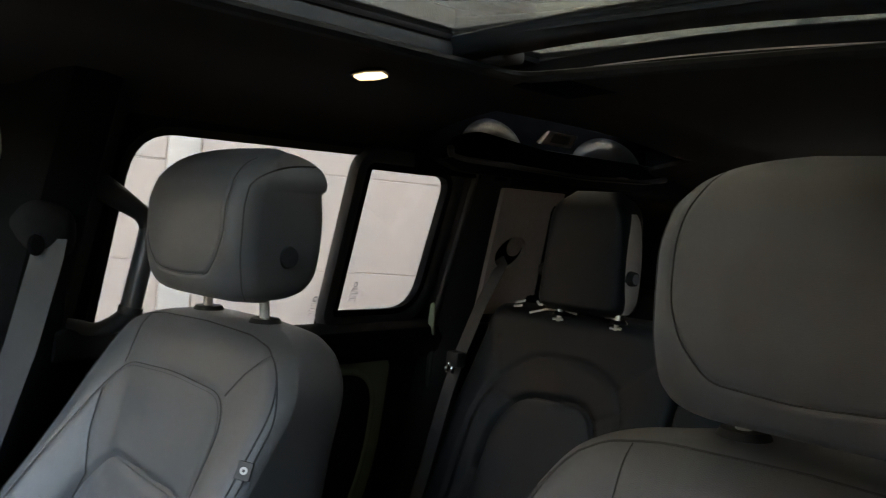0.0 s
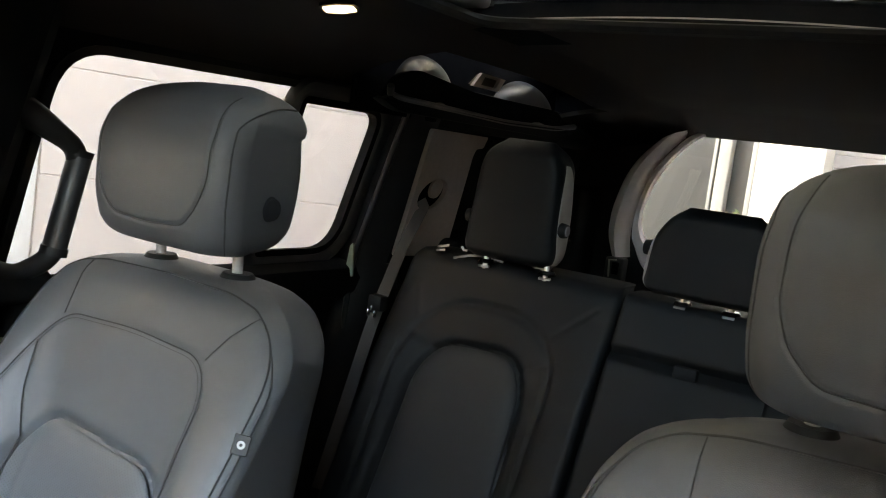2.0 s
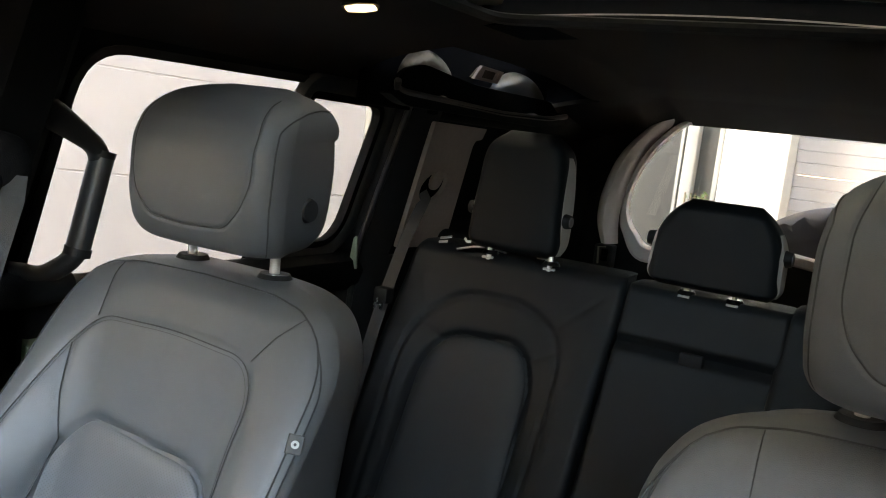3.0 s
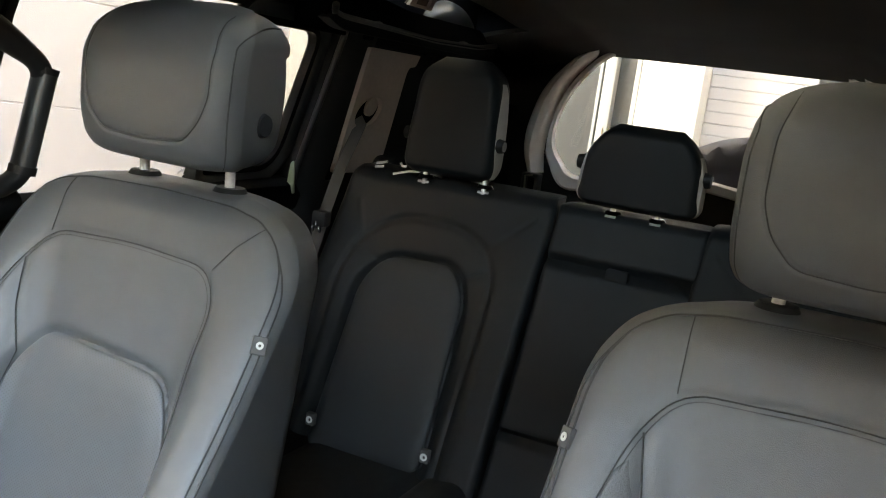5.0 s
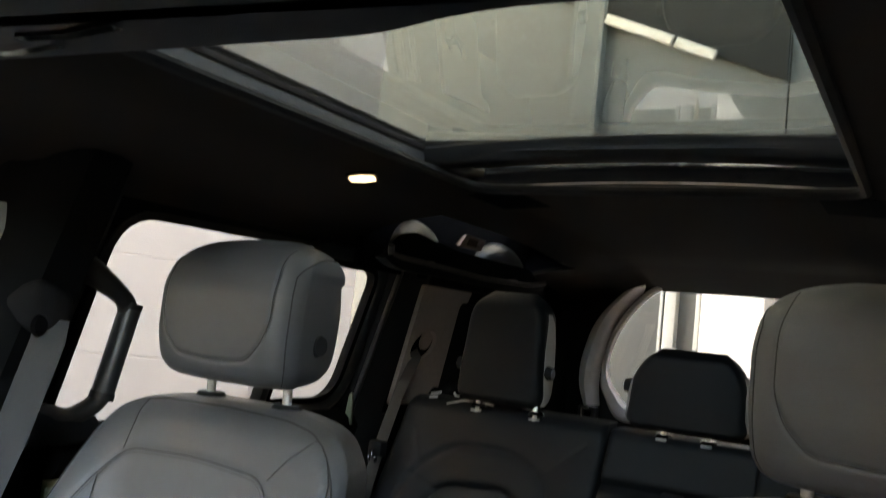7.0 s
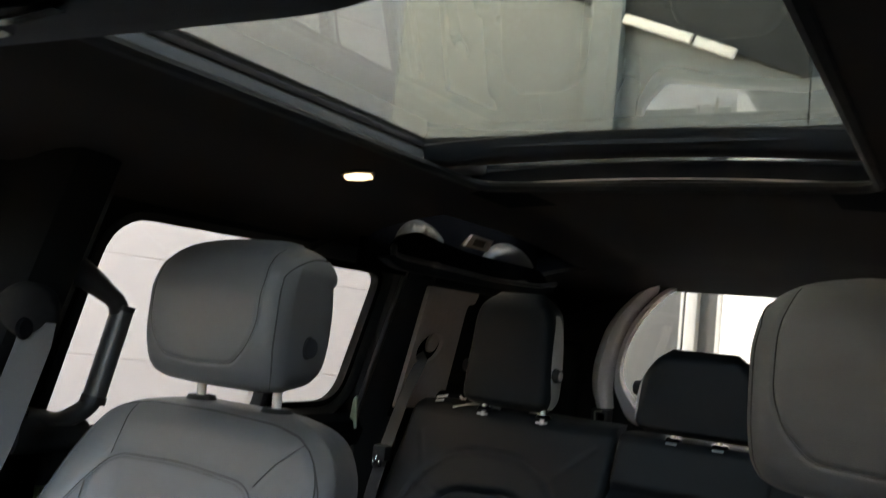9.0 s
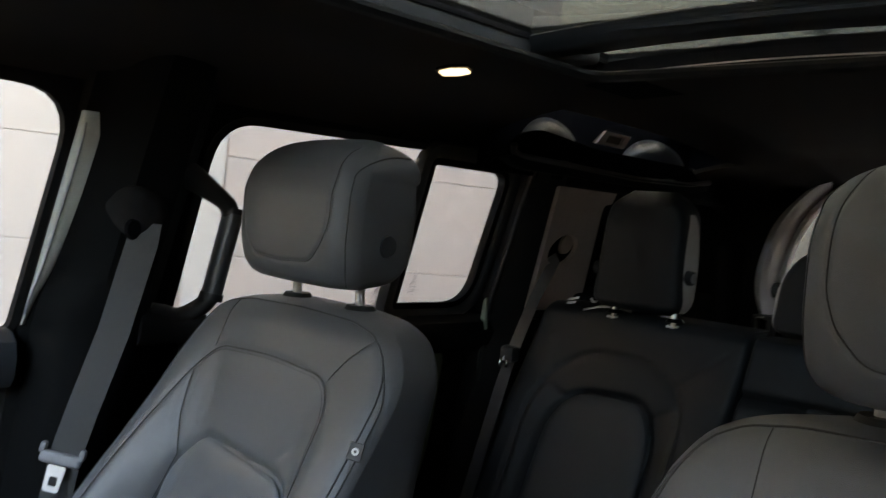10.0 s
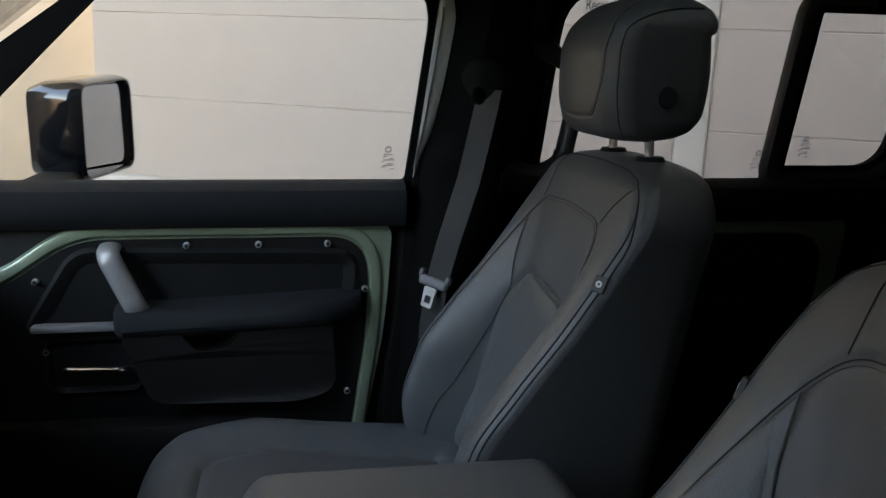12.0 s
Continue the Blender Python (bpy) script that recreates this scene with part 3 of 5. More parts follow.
win2 = window("window_2", REAR_WIN, -1, PRIVACY, 0.006, RUBBER, "privacy-tinted rear door glass in a black seal", 0.012)
win3 = window("window_3", QUARTER_WIN, -1, PRIVACY, 0.012, SILL, "privacy-tinted fixed quarter glass in a grey-black frame", 0.012, True)
window("window_4", REAR_WIN, 1, PRIVACY, 0.006, RUBBER, "privacy-tinted rear door glass in a black seal", 0.012)
window("window_5", QUARTER_WIN, 1, PRIVACY, 0.012, SILL, "privacy-tinted fixed quarter glass in a grey-black frame", 0.012, True)
window("window_6", CARGO_WIN, 1, PRIVACY, 0.004, RUBBER, "privacy-tinted cargo side glass", 0.012)


def etched_stamp(w, y, z):
    """The unreadable etched maker's mark in a window corner, as small bars."""
    at = side_place(-1)
    ring = [(y + 0.0064 * math.cos(t), z + 0.036 + 0.0064 * math.sin(t)) for t in [2 * math.pi * i / 20 for i in range(20)]]
    hole = [(y + 0.0042 * math.cos(t), z + 0.036 + 0.0042 * math.sin(t)) for t in [2 * math.pi * i / 20 for i in range(20)]]
    plate("etched_mark", ring, [hole], at, 0.0012, 0.0026, STAMP, w)
    for k, (dy, a) in enumerate(((0, 0.022), (-0.006, 0.010), (0.006, 0.009), (0.002, 0.028), (-0.010, 0.008), (0.004, 0.014), (0.0, 0.024), (-0.008, 0.010), (0.008, 0.010))):
        c = z + 0.026 - 0.0035 * k
        q = [(y + dy - a * 0.4, c - 0.0008), (y + dy + a * 0.4, c - 0.0008), (y + dy + a * 0.4, c + 0.0008), (y + dy - a * 0.4, c + 0.0008)]
        plate("etched_mark", q, [], at, 0.0012, 0.0026, STAMP, w)


etched_stamp(win1, -0.330, 0.905)
etched_stamp(win2, 0.435, 0.900)
etched_stamp(win3, 0.535, 0.930)


def panel_place(s, x0):
    """Places (y, z, depth inwards from x0) on an upright door panel."""
    return lambda y, z, d: (s * (x0 - d), y, z)


def front_door():
    door = thing("door_1", (-0.80, -0.68, 0.30), "closed front door with black trim, green painted edge and silver handle", "car door", kind="structure")
    at = panel_place(-1, 0.800)
    belt_rows = []
    for y in np.linspace(-1.20, -0.300, 40):
        bulge = 0.0
        belt_rows.append([(-0.812, y, 0.878), (-0.800, y, 0.884), (-0.775, y, 0.880), (-0.757, y, 0.868), (-0.750 - bulge, y, 0.845),
                          (-0.755, y, 0.815), (-0.770, y, 0.798), (-0.80, y, 0.793)])
    mesh_ob("belt_trim", *loft(belt_rows), SOFT, door, "soft black belt trim below the window")
    inset = rounded([(-1.16, 0.20), (-0.435, 0.20), (-0.370, 0.62), (-0.372, 0.776), (-0.905, 0.776), (-1.03, 0.690), (-1.16, 0.66)],
                    [0.0, 0.05, 0.3, 0.085, 0.06, 0.05, 0.0], 8)
    rim = rounded([(-1.16, 0.18), (-0.415, 0.18), (-0.335, 0.60), (-0.322, 0.800), (-0.915, 0.800), (-1.045, 0.718), (-1.16, 0.690)], [0.0, 0.03, 0.2, 0.03, 0.06, 0.05, 0.0], 8)
    plate("green_panel", rim, [], at, 0.0, 0.014, GREEN, door, "pale green painted door metal")
    rows = []
    for g, d in ((0.030, 0.012), (0.026, 0.019), (0.018, 0.022), (0.008, 0.021), (0.001, 0.013)):
        rows.append([at(y, z, d) for y, z in offset_poly(inset, g)])
    mesh_ob("green_edge", *loft(rows, cap=False), GREEN, door, "rounded pale green painted edge strip")
    plate("inner_panel", inset, [], at, 0.010, 0.018, BLACK, door)
    well = rounded([(-0.99, 0.60), (-0.415, 0.61), (-0.402, 0.735), (-0.90, 0.745)], 0.03, 6)
    rows = [[at(y, z, d) for y, z in offset_poly(well, g)] for g, d in ((0.018, 0.018), (0.010, 0.026), (0.0, 0.024), (-0.012, 0.019))]
    mesh_ob("panel_moulding", *loft(rows, cap=False), BLACK, door)
    for y, z in ((-0.707, 0.7635), (-0.576, 0.7635), (-0.447, 0.7635), (-0.376, 0.673), (-0.411, 0.465), (-0.975, 0.700), (-0.965, 0.566)):
        b = bmesh.new()
        bmesh.ops.create_cone(b, cap_ends=True, segments=14, radius1=0.0068, radius2=0.0055, depth=0.008,
                              matrix=Matrix.Translation(at(y, z, 0.022)) @ Matrix.Rotation(radians(90), 4, "Y"))
        bolt = part("bolt", b, STEEL, door, "exposed satin metal bolt")
        b = bmesh.new()
        bmesh.ops.create_cone(b, cap_ends=True, segments=6, radius1=0.0038, radius2=0.0038, depth=0.003,
                              matrix=Matrix.Translation(at(y, z, 0.0262)) @ Matrix.Rotation(radians(90), 4, "Y"))
        part("socket", b, RUBBER, bolt)
    # grab bar
    pts = smooth_line([at(-0.842, 0.764, 0.012), at(-0.842, 0.757, 0.055), at(-0.790, 0.645, 0.060), at(-0.786, 0.632, 0.012)], 6, 0.025)
    v, f = sweep(pts, [(a * 1.32, b * 0.6) for a, b in circle(0.0155, 14)], up=(1, 0, 0.1))
    mesh_ob("grab_bar", v, f, SILVER, door, "satin silver grab bar")
    # armrest: a rounded pad over a lower moulding with a pull cup
    rows = []
    for y in np.linspace(-0.838, -0.385, 60):
        t = (y + 0.838) / 0.453
        zt, zb = 0.641 + 0.020 * t, 0.611 + 0.016 * t
        out = 0.097 * min(1, 0.55 + 0.45 * math.sqrt(min(t / 0.05, 1))) * (1 - 0.55 * max(0, (t - 0.72) / 0.28) ** 2)
        rows.append([at(y, zt + 0.016, 0.010), at(y, zt + 0.010, out * 0.55), at(y, zt + 0.004, out * 0.84), at(y, zt - 0.006, out * 0.96), at(y, zt - 0.020, out),
                     at(y, zb + 0.008, out * 0.985), at(y, zb + 0.001, out * 0.94), at(y, zb, out * 0.80), at(y, zb - 0.004, 0.010)])
    mesh_ob("armrest", *loft(rows), SOFT, door, "padded black door armrest")
    low = rounded([(-0.822, 0.609), (-0.640, 0.616), (-0.440, 0.622), (-0.432, 0.475), (-0.50, 0.462), (-0.775, 0.470)], [0.01, 0, 0.02, 0.05, 0.02, 0.03], 6)
    cup = rounded([(-0.716, 0.609), (-0.608, 0.612), (-0.636, 0.577), (-0.690, 0.575)], [0.004, 0.004, 0.014, 0.014], 5)

    def low_at(y, z, d):
        t = max(0.0, (y + 0.55) / 0.12)
        return at(y, z, d - 0.030 * t * t - 0.16 * (0.61 - z))
    plate("armrest_moulding", dense(low + low[:1], 0.02)[:-1], [cup], low_at, 0.020, 0.084, BROWNBLACK, door, "dark moulding below the armrest with a pull cup")
    plate("pull_cup", offset_poly(cup, 0.002), [], low_at, 0.022, 0.030, BLACK, door)
    box("trim_strip", at(-0.985, 0.607, 0.042), at(-0.833, 0.621, 0.016), SILVER, door, 0.004, 2, "satin silver strip")
    pts = smooth_line([at(-0.935, 0.538, 0.022), at(-0.925, 0.540, 0.046), at(-0.825, 0.537, 0.046), at(-0.812, 0.530, 0.022)], 5, 0.012)
    v, f = sweep(pts, [(a * 0.7, b) for a, b in circle(0.0085, 10)], up=(1, 0, 0))
    mesh_ob("door_handle", v, f, CHROME, door, "bright release lever")
    cupb = rounded([(-0.96, 0.49), (-0.80, 0.49), (-0.80, 0.585), (-0.96, 0.585)], 0.02)
    rows = [[at(y, z, d) for y, z in offset_poly(cupb, g)] for g, d in ((0.010, 0.018), (0.004, 0.026), (-0.003, 0.022), (-0.008, 0.012))]
    mesh_ob("handle_bezel", *loft(rows, cap=False), BLACK, door)
    box("kick_strip", at(-1.02, 0.300, 0.040), at(-0.790, 0.312, 0.014), SILVER, door, 0.004, 2, "dull silver strip at the foot of the door")
    rows = []
    for y in np.linspace(-1.10, -0.50, 30):
        t = (y + 1.10) / 0.6
        b = 0.075 * math.sin(math.pi * min(max(t * 0.9 + 0.08, 0), 1)) ** 0.5
        rows.append([at(y, 0.43, 0.010), at(y, 0.43, b), at(y, 0.415, b + 0.008), at(y, 0.30, b + 0.002), at(y, 0.22, b * 0.8), at(y, 0.21, 0.010)])
    mesh_ob("map_pocket", *loft(rows), BLACK, door, "moulded black door pocket")
    return door


def rear_door(s, name):
    door = thing(name, (s * 0.80, 0.2, 0.30), "closed rear door with black trim and green painted edge", "car door", kind="structure")
    at = panel_place(s, 0.800)
    rows = []
    for y in np.linspace(-0.04, 0.80, 30):
        rows.append([(s * 0.812, y, 0.878), (s * 0.800, y, 0.884), (s * 0.775, y, 0.880), (s * 0.757, y, 0.868), (s * 0.750, y, 0.845),
                     (s * 0.755, y, 0.815), (s * 0.770, y, 0.798), (s * 0.80, y, 0.793)])
    mesh_ob("belt_trim", *loft(rows), SILL, door)
    inset = rounded([(-0.02, 0.25), (0.40, 0.25), (0.575, 0.55), (0.60, 0.770), (-0.02, 0.770)], [0.0, 0.06, 0.15, 0.085, 0.0], 8)
    rim = rounded([(-0.03, 0.20), (0.45, 0.20), (0.62, 0.55), (0.65, 0.800), (-0.03, 0.800)], [0, 0.05, 0.1, 0.03, 0], 8)
    plate("green_panel", rim, [], at, 0.0, 0.014, GREEN, door, "pale green painted door metal")
    rows = [[at(y, z, d) for y, z in offset_poly(inset, g)] for g, d in ((0.018, 0.012), (0.015, 0.017), (0.010, 0.019), (0.005, 0.018), (0.001, 0.013))]
    mesh_ob("green_edge", *loft(rows, cap=False), GREEN, door, "rounded pale green painted edge strip")
    plate("inner_panel", inset, [], at, 0.010, 0.018, BLACK, door)
    rows = []
    for y in np.linspace(0.0, 0.46, 24):
        out = 0.09 * math.sin(math.pi * (0.08 + 0.84 * (y / 0.46))) ** 0.5
        rows.append([at(y, 0.650, 0.010), at(y, 0.648, out * 0.9), at(y, 0.635, out), at(y, 0.60, out), at(y, 0.56, out * 0.6), at(y, 0.52, 0.010)])
    mesh_ob("armrest", *loft(rows), SOFT, door)
    return door


front_door()
rear_door(-1, "door_2")
rear_door(1, "door_3")


# ---------- pillars, belts, grab handles ----------
def b_pillar(s):
    p = thing("b_pillar_trim", (s * 0.74, -0.16, FLOOR), "black and grey moulded trim on the centre pillar", "pillar trim")
    rows = []
    for z in np.linspace(FLOOR, 1.32, 70):
        x = 0.80 - LEAN * max(z - BELT, 0)
        lean = 0.10 * (z - 0.88)
        yf = -0.286 + lean if z > 0.80 else -0.294 - 0.11 * (0.80 - z)
        yb = -0.062 + 0.09 * (z - 0.88) if z > 0.86 else -0.03
        step = 0.018 * min(max((0.965 - z) / 0.03, 0), 1)
        prof = [(x + 0.03, yf), (x - 0.002, yf + 0.001), (x - 0.008, yf + 0.006), (x - 0.012, yf + 0.026 - 0.6 * step), (x - 0.022 - step, yf + 0.044 - step), (x - 0.050 - step, yf + 0.062 - step),
                (x - 0.068 - step, yf + 0.085), (x - 0.066 - step, yf + 0.13), (x - 0.054 - step, yf + 0.165), (x - 0.030, yb - 0.042), (x - 0.010, yb - 0.016), (x + 0.03, yb)]
        rows.append([(s * a, b, z) for a, b in prof])
    mesh_ob("upper_cover", *loft(rows), PILLAR, p)
    facet = []
    for r in rows:
        z = r[0][2]
        if 0.872 < z < 1.226:
            line = [Vector(q) for q in r[1:5]]
            f0, f1 = 0.05, lerp([(0.88, 0.16), (0.93, 0.28), (0.965, 0.48), (1.01, 0.60), (1.12, 0.74), (1.175, 0.76), (1.205, 0.62), (1.226, 0.46)], z)
            lens = [0.0]
            for a, b in zip(line[:-1], line[1:]):
                lens.append(lens[-1] + (b - a).length)

            def along(f):
                q = f * lens[-1]
                k = max(i for i in range(3) if lens[i] <= q + 1e-9)
                return line[k].lerp(line[k + 1], (q - lens[k]) / (lens[k + 1] - lens[k]))
            front_row = [along(f0 + (f1 - f0) * i / 10) + Vector((-s * 0.006, -0.0035, 0)) * math.sin(math.pi * (0.06 + 0.88 * i / 10)) for i in range(11)]
            facet.append(front_row + [along(f1) + Vector((s * 0.004, 0.003, 0)), along(f0) + Vector((s * 0.006, 0.003, 0))])
    mesh_ob("edge_cover", *loft(facet), EDGE, p, "light grey cover on the pillar's front edge")
    groove = [Vector(r[4]) + Vector((-s * 0.0015, -0.001, 0)) for r in facet]
    tube("groove", groove[1:-1], 0.0016, GREY, p, 6, "thin moulded line on the edge cover")
    return p


def seat_belt(s, front=True):
    belt = thing("seat_belt", (s * 0.68, -0.22, 0.72), "grey webbing front seat belt hanging on the centre pillar", "seat belt", "front seat belts")
    # loop cover
    rows = []
    for t in np.linspace(-1, 1, 15):
        w = math.sqrt(max(1 - abs(t) ** 2.6, 0.02))
        rows.append([(s * (0.690 - 0.032 * w * (0.5 + 0.5 * math.cos(a)) - 0.026 * w), -0.166 + 0.046 * t, 1.072 + 0.040 * w * math.sin(a) * (1 - 0.1 * t) - 0.008 * t)
                     for a in [2 * math.pi * i / 22 for i in range(22)]])
    cover = mesh_ob("loop_cover", *loft(rows), SILL, belt, "rounded black belt loop cover")
    # solid near-black plug painted as the shaded loop opening
    rows = []
    for k in range(5):
        q = k / 4
        rows.append([(s * (0.640 - 0.006 * q), -0.190 + (0.013 - 0.003 * q) * math.cos(a), 1.050 + (0.016 - 0.003 * q) * math.sin(a)) for a in [2 * math.pi * i / 18 for i in range(18)]])
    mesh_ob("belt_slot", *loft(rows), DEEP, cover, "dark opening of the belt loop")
    pts = [(s * 0.640, -0.170, 1.060), (s * 0.632, -0.178, 1.030), (s * 0.648, -0.203, 0.90), (s * 0.662, -0.236, 0.78), (s * 0.674, -0.250, 0.715), (s * 0.684, -0.262, 0.62), (s * 0.72, -0.27, 0.30)]
    strap("webbing", dense(pts, 0.03), 0.046, 0.002, WEB, belt, up=(-s * 0.75, -0.66, 0), label="grey woven webbing")
    up = Matrix.Translation((s * 0.672, -0.258, 0.708)) @ Matrix.Rotation(radians(-14), 4, "X") @ Matrix.Rotation(radians(-s * 49), 4, "Z")
    holder = box("tongue_grip", (-0.030, -0.009, -0.008), (0.030, 0.007, 0.010), GREY, belt, 0.006, 3, "grey plastic tongue grip", up)
    box("ear", (-0.033, -0.008, 0.004), (-0.024, 0.006, 0.021), GREY, holder, 0.004, 2, turn=up)
    box("ear", (0.024, -0.008, 0.004), (0.033, 0.006, 0.021), GREY, holder, 0.004, 2, turn=up)
    tip = rounded([(-0.013, -0.008), (0.013, -0.008), (0.011, -0.046), (-0.011, -0.046)], 0.004)
    slot = rounded([(-0.006, -0.024), (0.006, -0.024), (0.006, -0.038), (-0.006, -0.038)], 0.003)
    plate("tongue", tip, [slot], lambda a, b, d, up=up: tuple(up @ Vector((a, d, b))), -0.008, -0.004, STEEL, belt, "bright steel belt tongue")
    return belt


def grab_handle(s):
    g = thing("grab_handle", (s * 0.70, -0.01, 0.93), "black looped grab handle on the centre pillar", "grab handle", "grab handles")
    pts = smooth_line([(s * 0.725, -0.095, 1.158), (s * 0.708, -0.035, 1.122), (s * 0.700, 0.014, 1.090), (s * 0.712, -0.010, 0.930), (s * 0.722, -0.060, 0.902), (s * 0.742, -0.10, 0.905)], 8, 0.026)
    v, f = sweep(pts, [(a * 0.95, b * 1.1) for a, b in circle(0.0155, 16)], up=(1, 0, 0), grow=lambda t: 1.0 + 0.9 * max(0.55 - 2 * t, 0) + 0.5 * max(t - 0.85, 0) / 0.15)
    mesh_ob("grip", v, f, BLACK, g)
    v, f = sweep([(s * (0.700 + 0.012 * k), 0.014 - 0.024 * k, 1.082 - 0.146 * k) for k in np.linspace(0, 1, 12)], [(a * 0.95, b * 1.1) for a, b in circle(0.0178, 16)], up=(1, 0, 0))
    mesh_ob("grip_sleeve", v, f, SATIN, g, "satin moulded sleeve of the grip")
    rows = []
    for y, h, d in ((-0.115, 0.030, 0.020), (-0.080, 0.031, 0.026), (-0.040, 0.029, 0.030), (-0.012, 0.026, 0.028), (0.004, 0.020, 0.022), (0.010, 0.012, 0.012)):
        rows.append([(s * (0.732 + d * math.cos(a)), y - 0.012, 0.888 + h * math.sin(a)) for a in [2 * math.pi * i / 16 for i in range(16)]])
    mesh_ob("lower_mount", *loft(rows), SILL, g)
    tube("collar", [(s * 0.700, 0.015, 1.092), (s * 0.701, 0.013, 1.082)], 0.0200, BLACK, g, 16)
    tube("collar", [(s * 0.711, -0.008, 0.946), (s * 0.712, -0.010, 0.934)], 0.0200, BLACK, g, 16)
    return g


for s in (-1, 1):
    b_pillar(s)
    seat_belt(s)
    grab_handle(s)


def c_pillar(s):
    """Trim behind the rear door: door seal, dark post, pale panel with the belt outlet."""
    p = thing("c_pillar_trim", (s * 0.68, 0.85, 0.80), "dark post and pale moulded panel behind the rear door", "pillar trim")
    rows = []
    for z in np.linspace(0.30, 1.30, 30):
        x = 0.80 - LEAN * max(z - BELT, 0)
        y0 = 0.752 + 0.03 * (z - 0.88) if z > 0.80 else 0.75 - 0.25 * (0.80 - z)
        rows.append([(s * (x + 0.02), y0, z), (s * (x - 0.020), y0 + 0.004, z), (s * (x - 0.045), y0 + 0.018, z), (s * (x - 0.066), y0 + 0.052, z),
                     (s * (x - 0.070), y0 + 0.090, z), (s * (x + 0.02), y0 + 0.10, z)])
    mesh_ob("door_post", *loft(rows), BLACK, p)
    tube("weatherstrip", [(s * (0.80 - LEAN * max(z - BELT, 0) - 0.036), 0.757 + 0.03 * (z - 0.88), z) for z in np.linspace(0.60, 1.25, 14)], 0.007, SEALGREY, p, 10,
         label="grey rubber door seal")
    outer = rounded([(0.028, 0.90), (0.205, 0.90), (0.178, 1.150), (0.182, 1.166), (0.205, 1.170), (0.210, 1.197), (0.012, 1.199)], [0.01, 0.01, 0.006, 0.006, 0.006, 0.004, 0.006])
    hole = [(0.083 + 0.044 * math.cos(a) + 0.010 * math.sin(a), 1.050 + 0.038 * math.sin(a)) for a in [2 * math.pi * i / 24 for i in range(24)]]

    def at(a, z, d):
        x = 0.716 - 0.26 * (z - 0.93) - 0.13 * a
        return (s * (x - d), 0.815 + a * 0.99, z)
    panel = plate("pale_panel", outer, [hole], at, 0.0, 0.012, PALE, p, "pale brown-grey pillar panel")
    # backing of the outlet, its shade put into the colour
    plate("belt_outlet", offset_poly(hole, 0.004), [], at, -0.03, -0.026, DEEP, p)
    disc = [(0.110 + 0.020 * math.cos(a), 1.064 + 0.024 * math.sin(a)) for a in [2 * math.pi * i / 24 for i in range(24)]]
    plate("flap", disc, [], at, -0.010, -0.003, PALEBROWN, p)
    # dark trim above and behind
    box("upper_trim", (s * 0.635, 0.80, 1.205), (s * 0.72, 1.70, 1.30), SILL, p, 0.02, 3)
    box("rear_trim", (s * 0.62, 0.98, 0.30), (s * 0.80, 1.70, 0.945), SILL, p, 0.02, 3)
    # rear belt
    patch = rounded([(0.724, 0.850), (0.748, 0.850), (0.740, 0.920), (0.732, 0.926)], 0.004, 3)
    plate("body_edge", patch, [], lambda x, z, d: (s * (x + 0.022), 0.747 + d, z), -0.004, 0.0, GREEN, p, "pale painted body edge behind the door")
    b = thing("seat_belt", (s * 0.655, 0.74, 0.70), "grey rear seat belt running from the pillar panel", "seat belt", "rear seat belts")
    x0, y0, z0 = at(0.066, 1.022, 0.014)
    pts = [(x0 + s * 0.012, y0, z0 + 0.012), (x0 - s * 0.002, y0 - 0.004, z0), (s * 0.668, 0.812, 0.93), (s * 0.655, 0.735, 0.815), (s * 0.652, 0.70, 0.74), (s * 0.66, 0.60, 0.42)]
    strap("webbing", dense(pts, 0.03), 0.026, 0.002, BROWNWEB, b, up=(-s * 0.5, -0.85, 0.1))
    box("tongue_grip", (s * 0.632, 0.705, 0.795), (s * 0.668, 0.735, 0.830), BLACK, b, 0.006, 2)
    for k in range(3):
        box("tongue", (s * (0.638 + 0.009 * k), 0.696, 0.783 + 0.009 * (k % 2)), (s * (0.643 + 0.009 * k), 0.706, 0.800 + 0.009 * (k % 2)), CHROME, b, 0.002, 1,
            "bright metal belt fitting")
    return p


c_pillar(-1)
c_pillar(1)


# ---------- front seats ----------
SEAT_X = 0.413
BACK_Y = [(0.36, -0.235), (0.50, -0.205), (0.60, -0.175), (0.70, -0.148), (0.76, -0.130), (0.83, -0.110), (0.88, -0.096), (0.93, -0.080), (0.985, -0.055)]
BOLSTER = [(0.36, 0.07), (0.45, 0.110), (0.53, 0.132), (0.60, 0.130), (0.68, 0.098), (0.755, 0.062), (0.836, 0.028), (0.90, 0.006), (0.94, 0.0), (1.0, 0.0)]
BACK_W = [(0.36, 0.235), (0.50, 0.246), (0.70, 0.243), (0.83, 0.238), (0.87, 0.236), (0.90, 0.230), (0.925, 0.218), (0.944, 0.203), (0.958, 0.181), (0.968, 0.151), (0.976, 0.10)]
BACK_R = [(0.36, -0.05), (0.60, 0.005), (0.80, 0.045), (0.92, 0.070), (0.96, 0.068), (0.985, 0.04)]


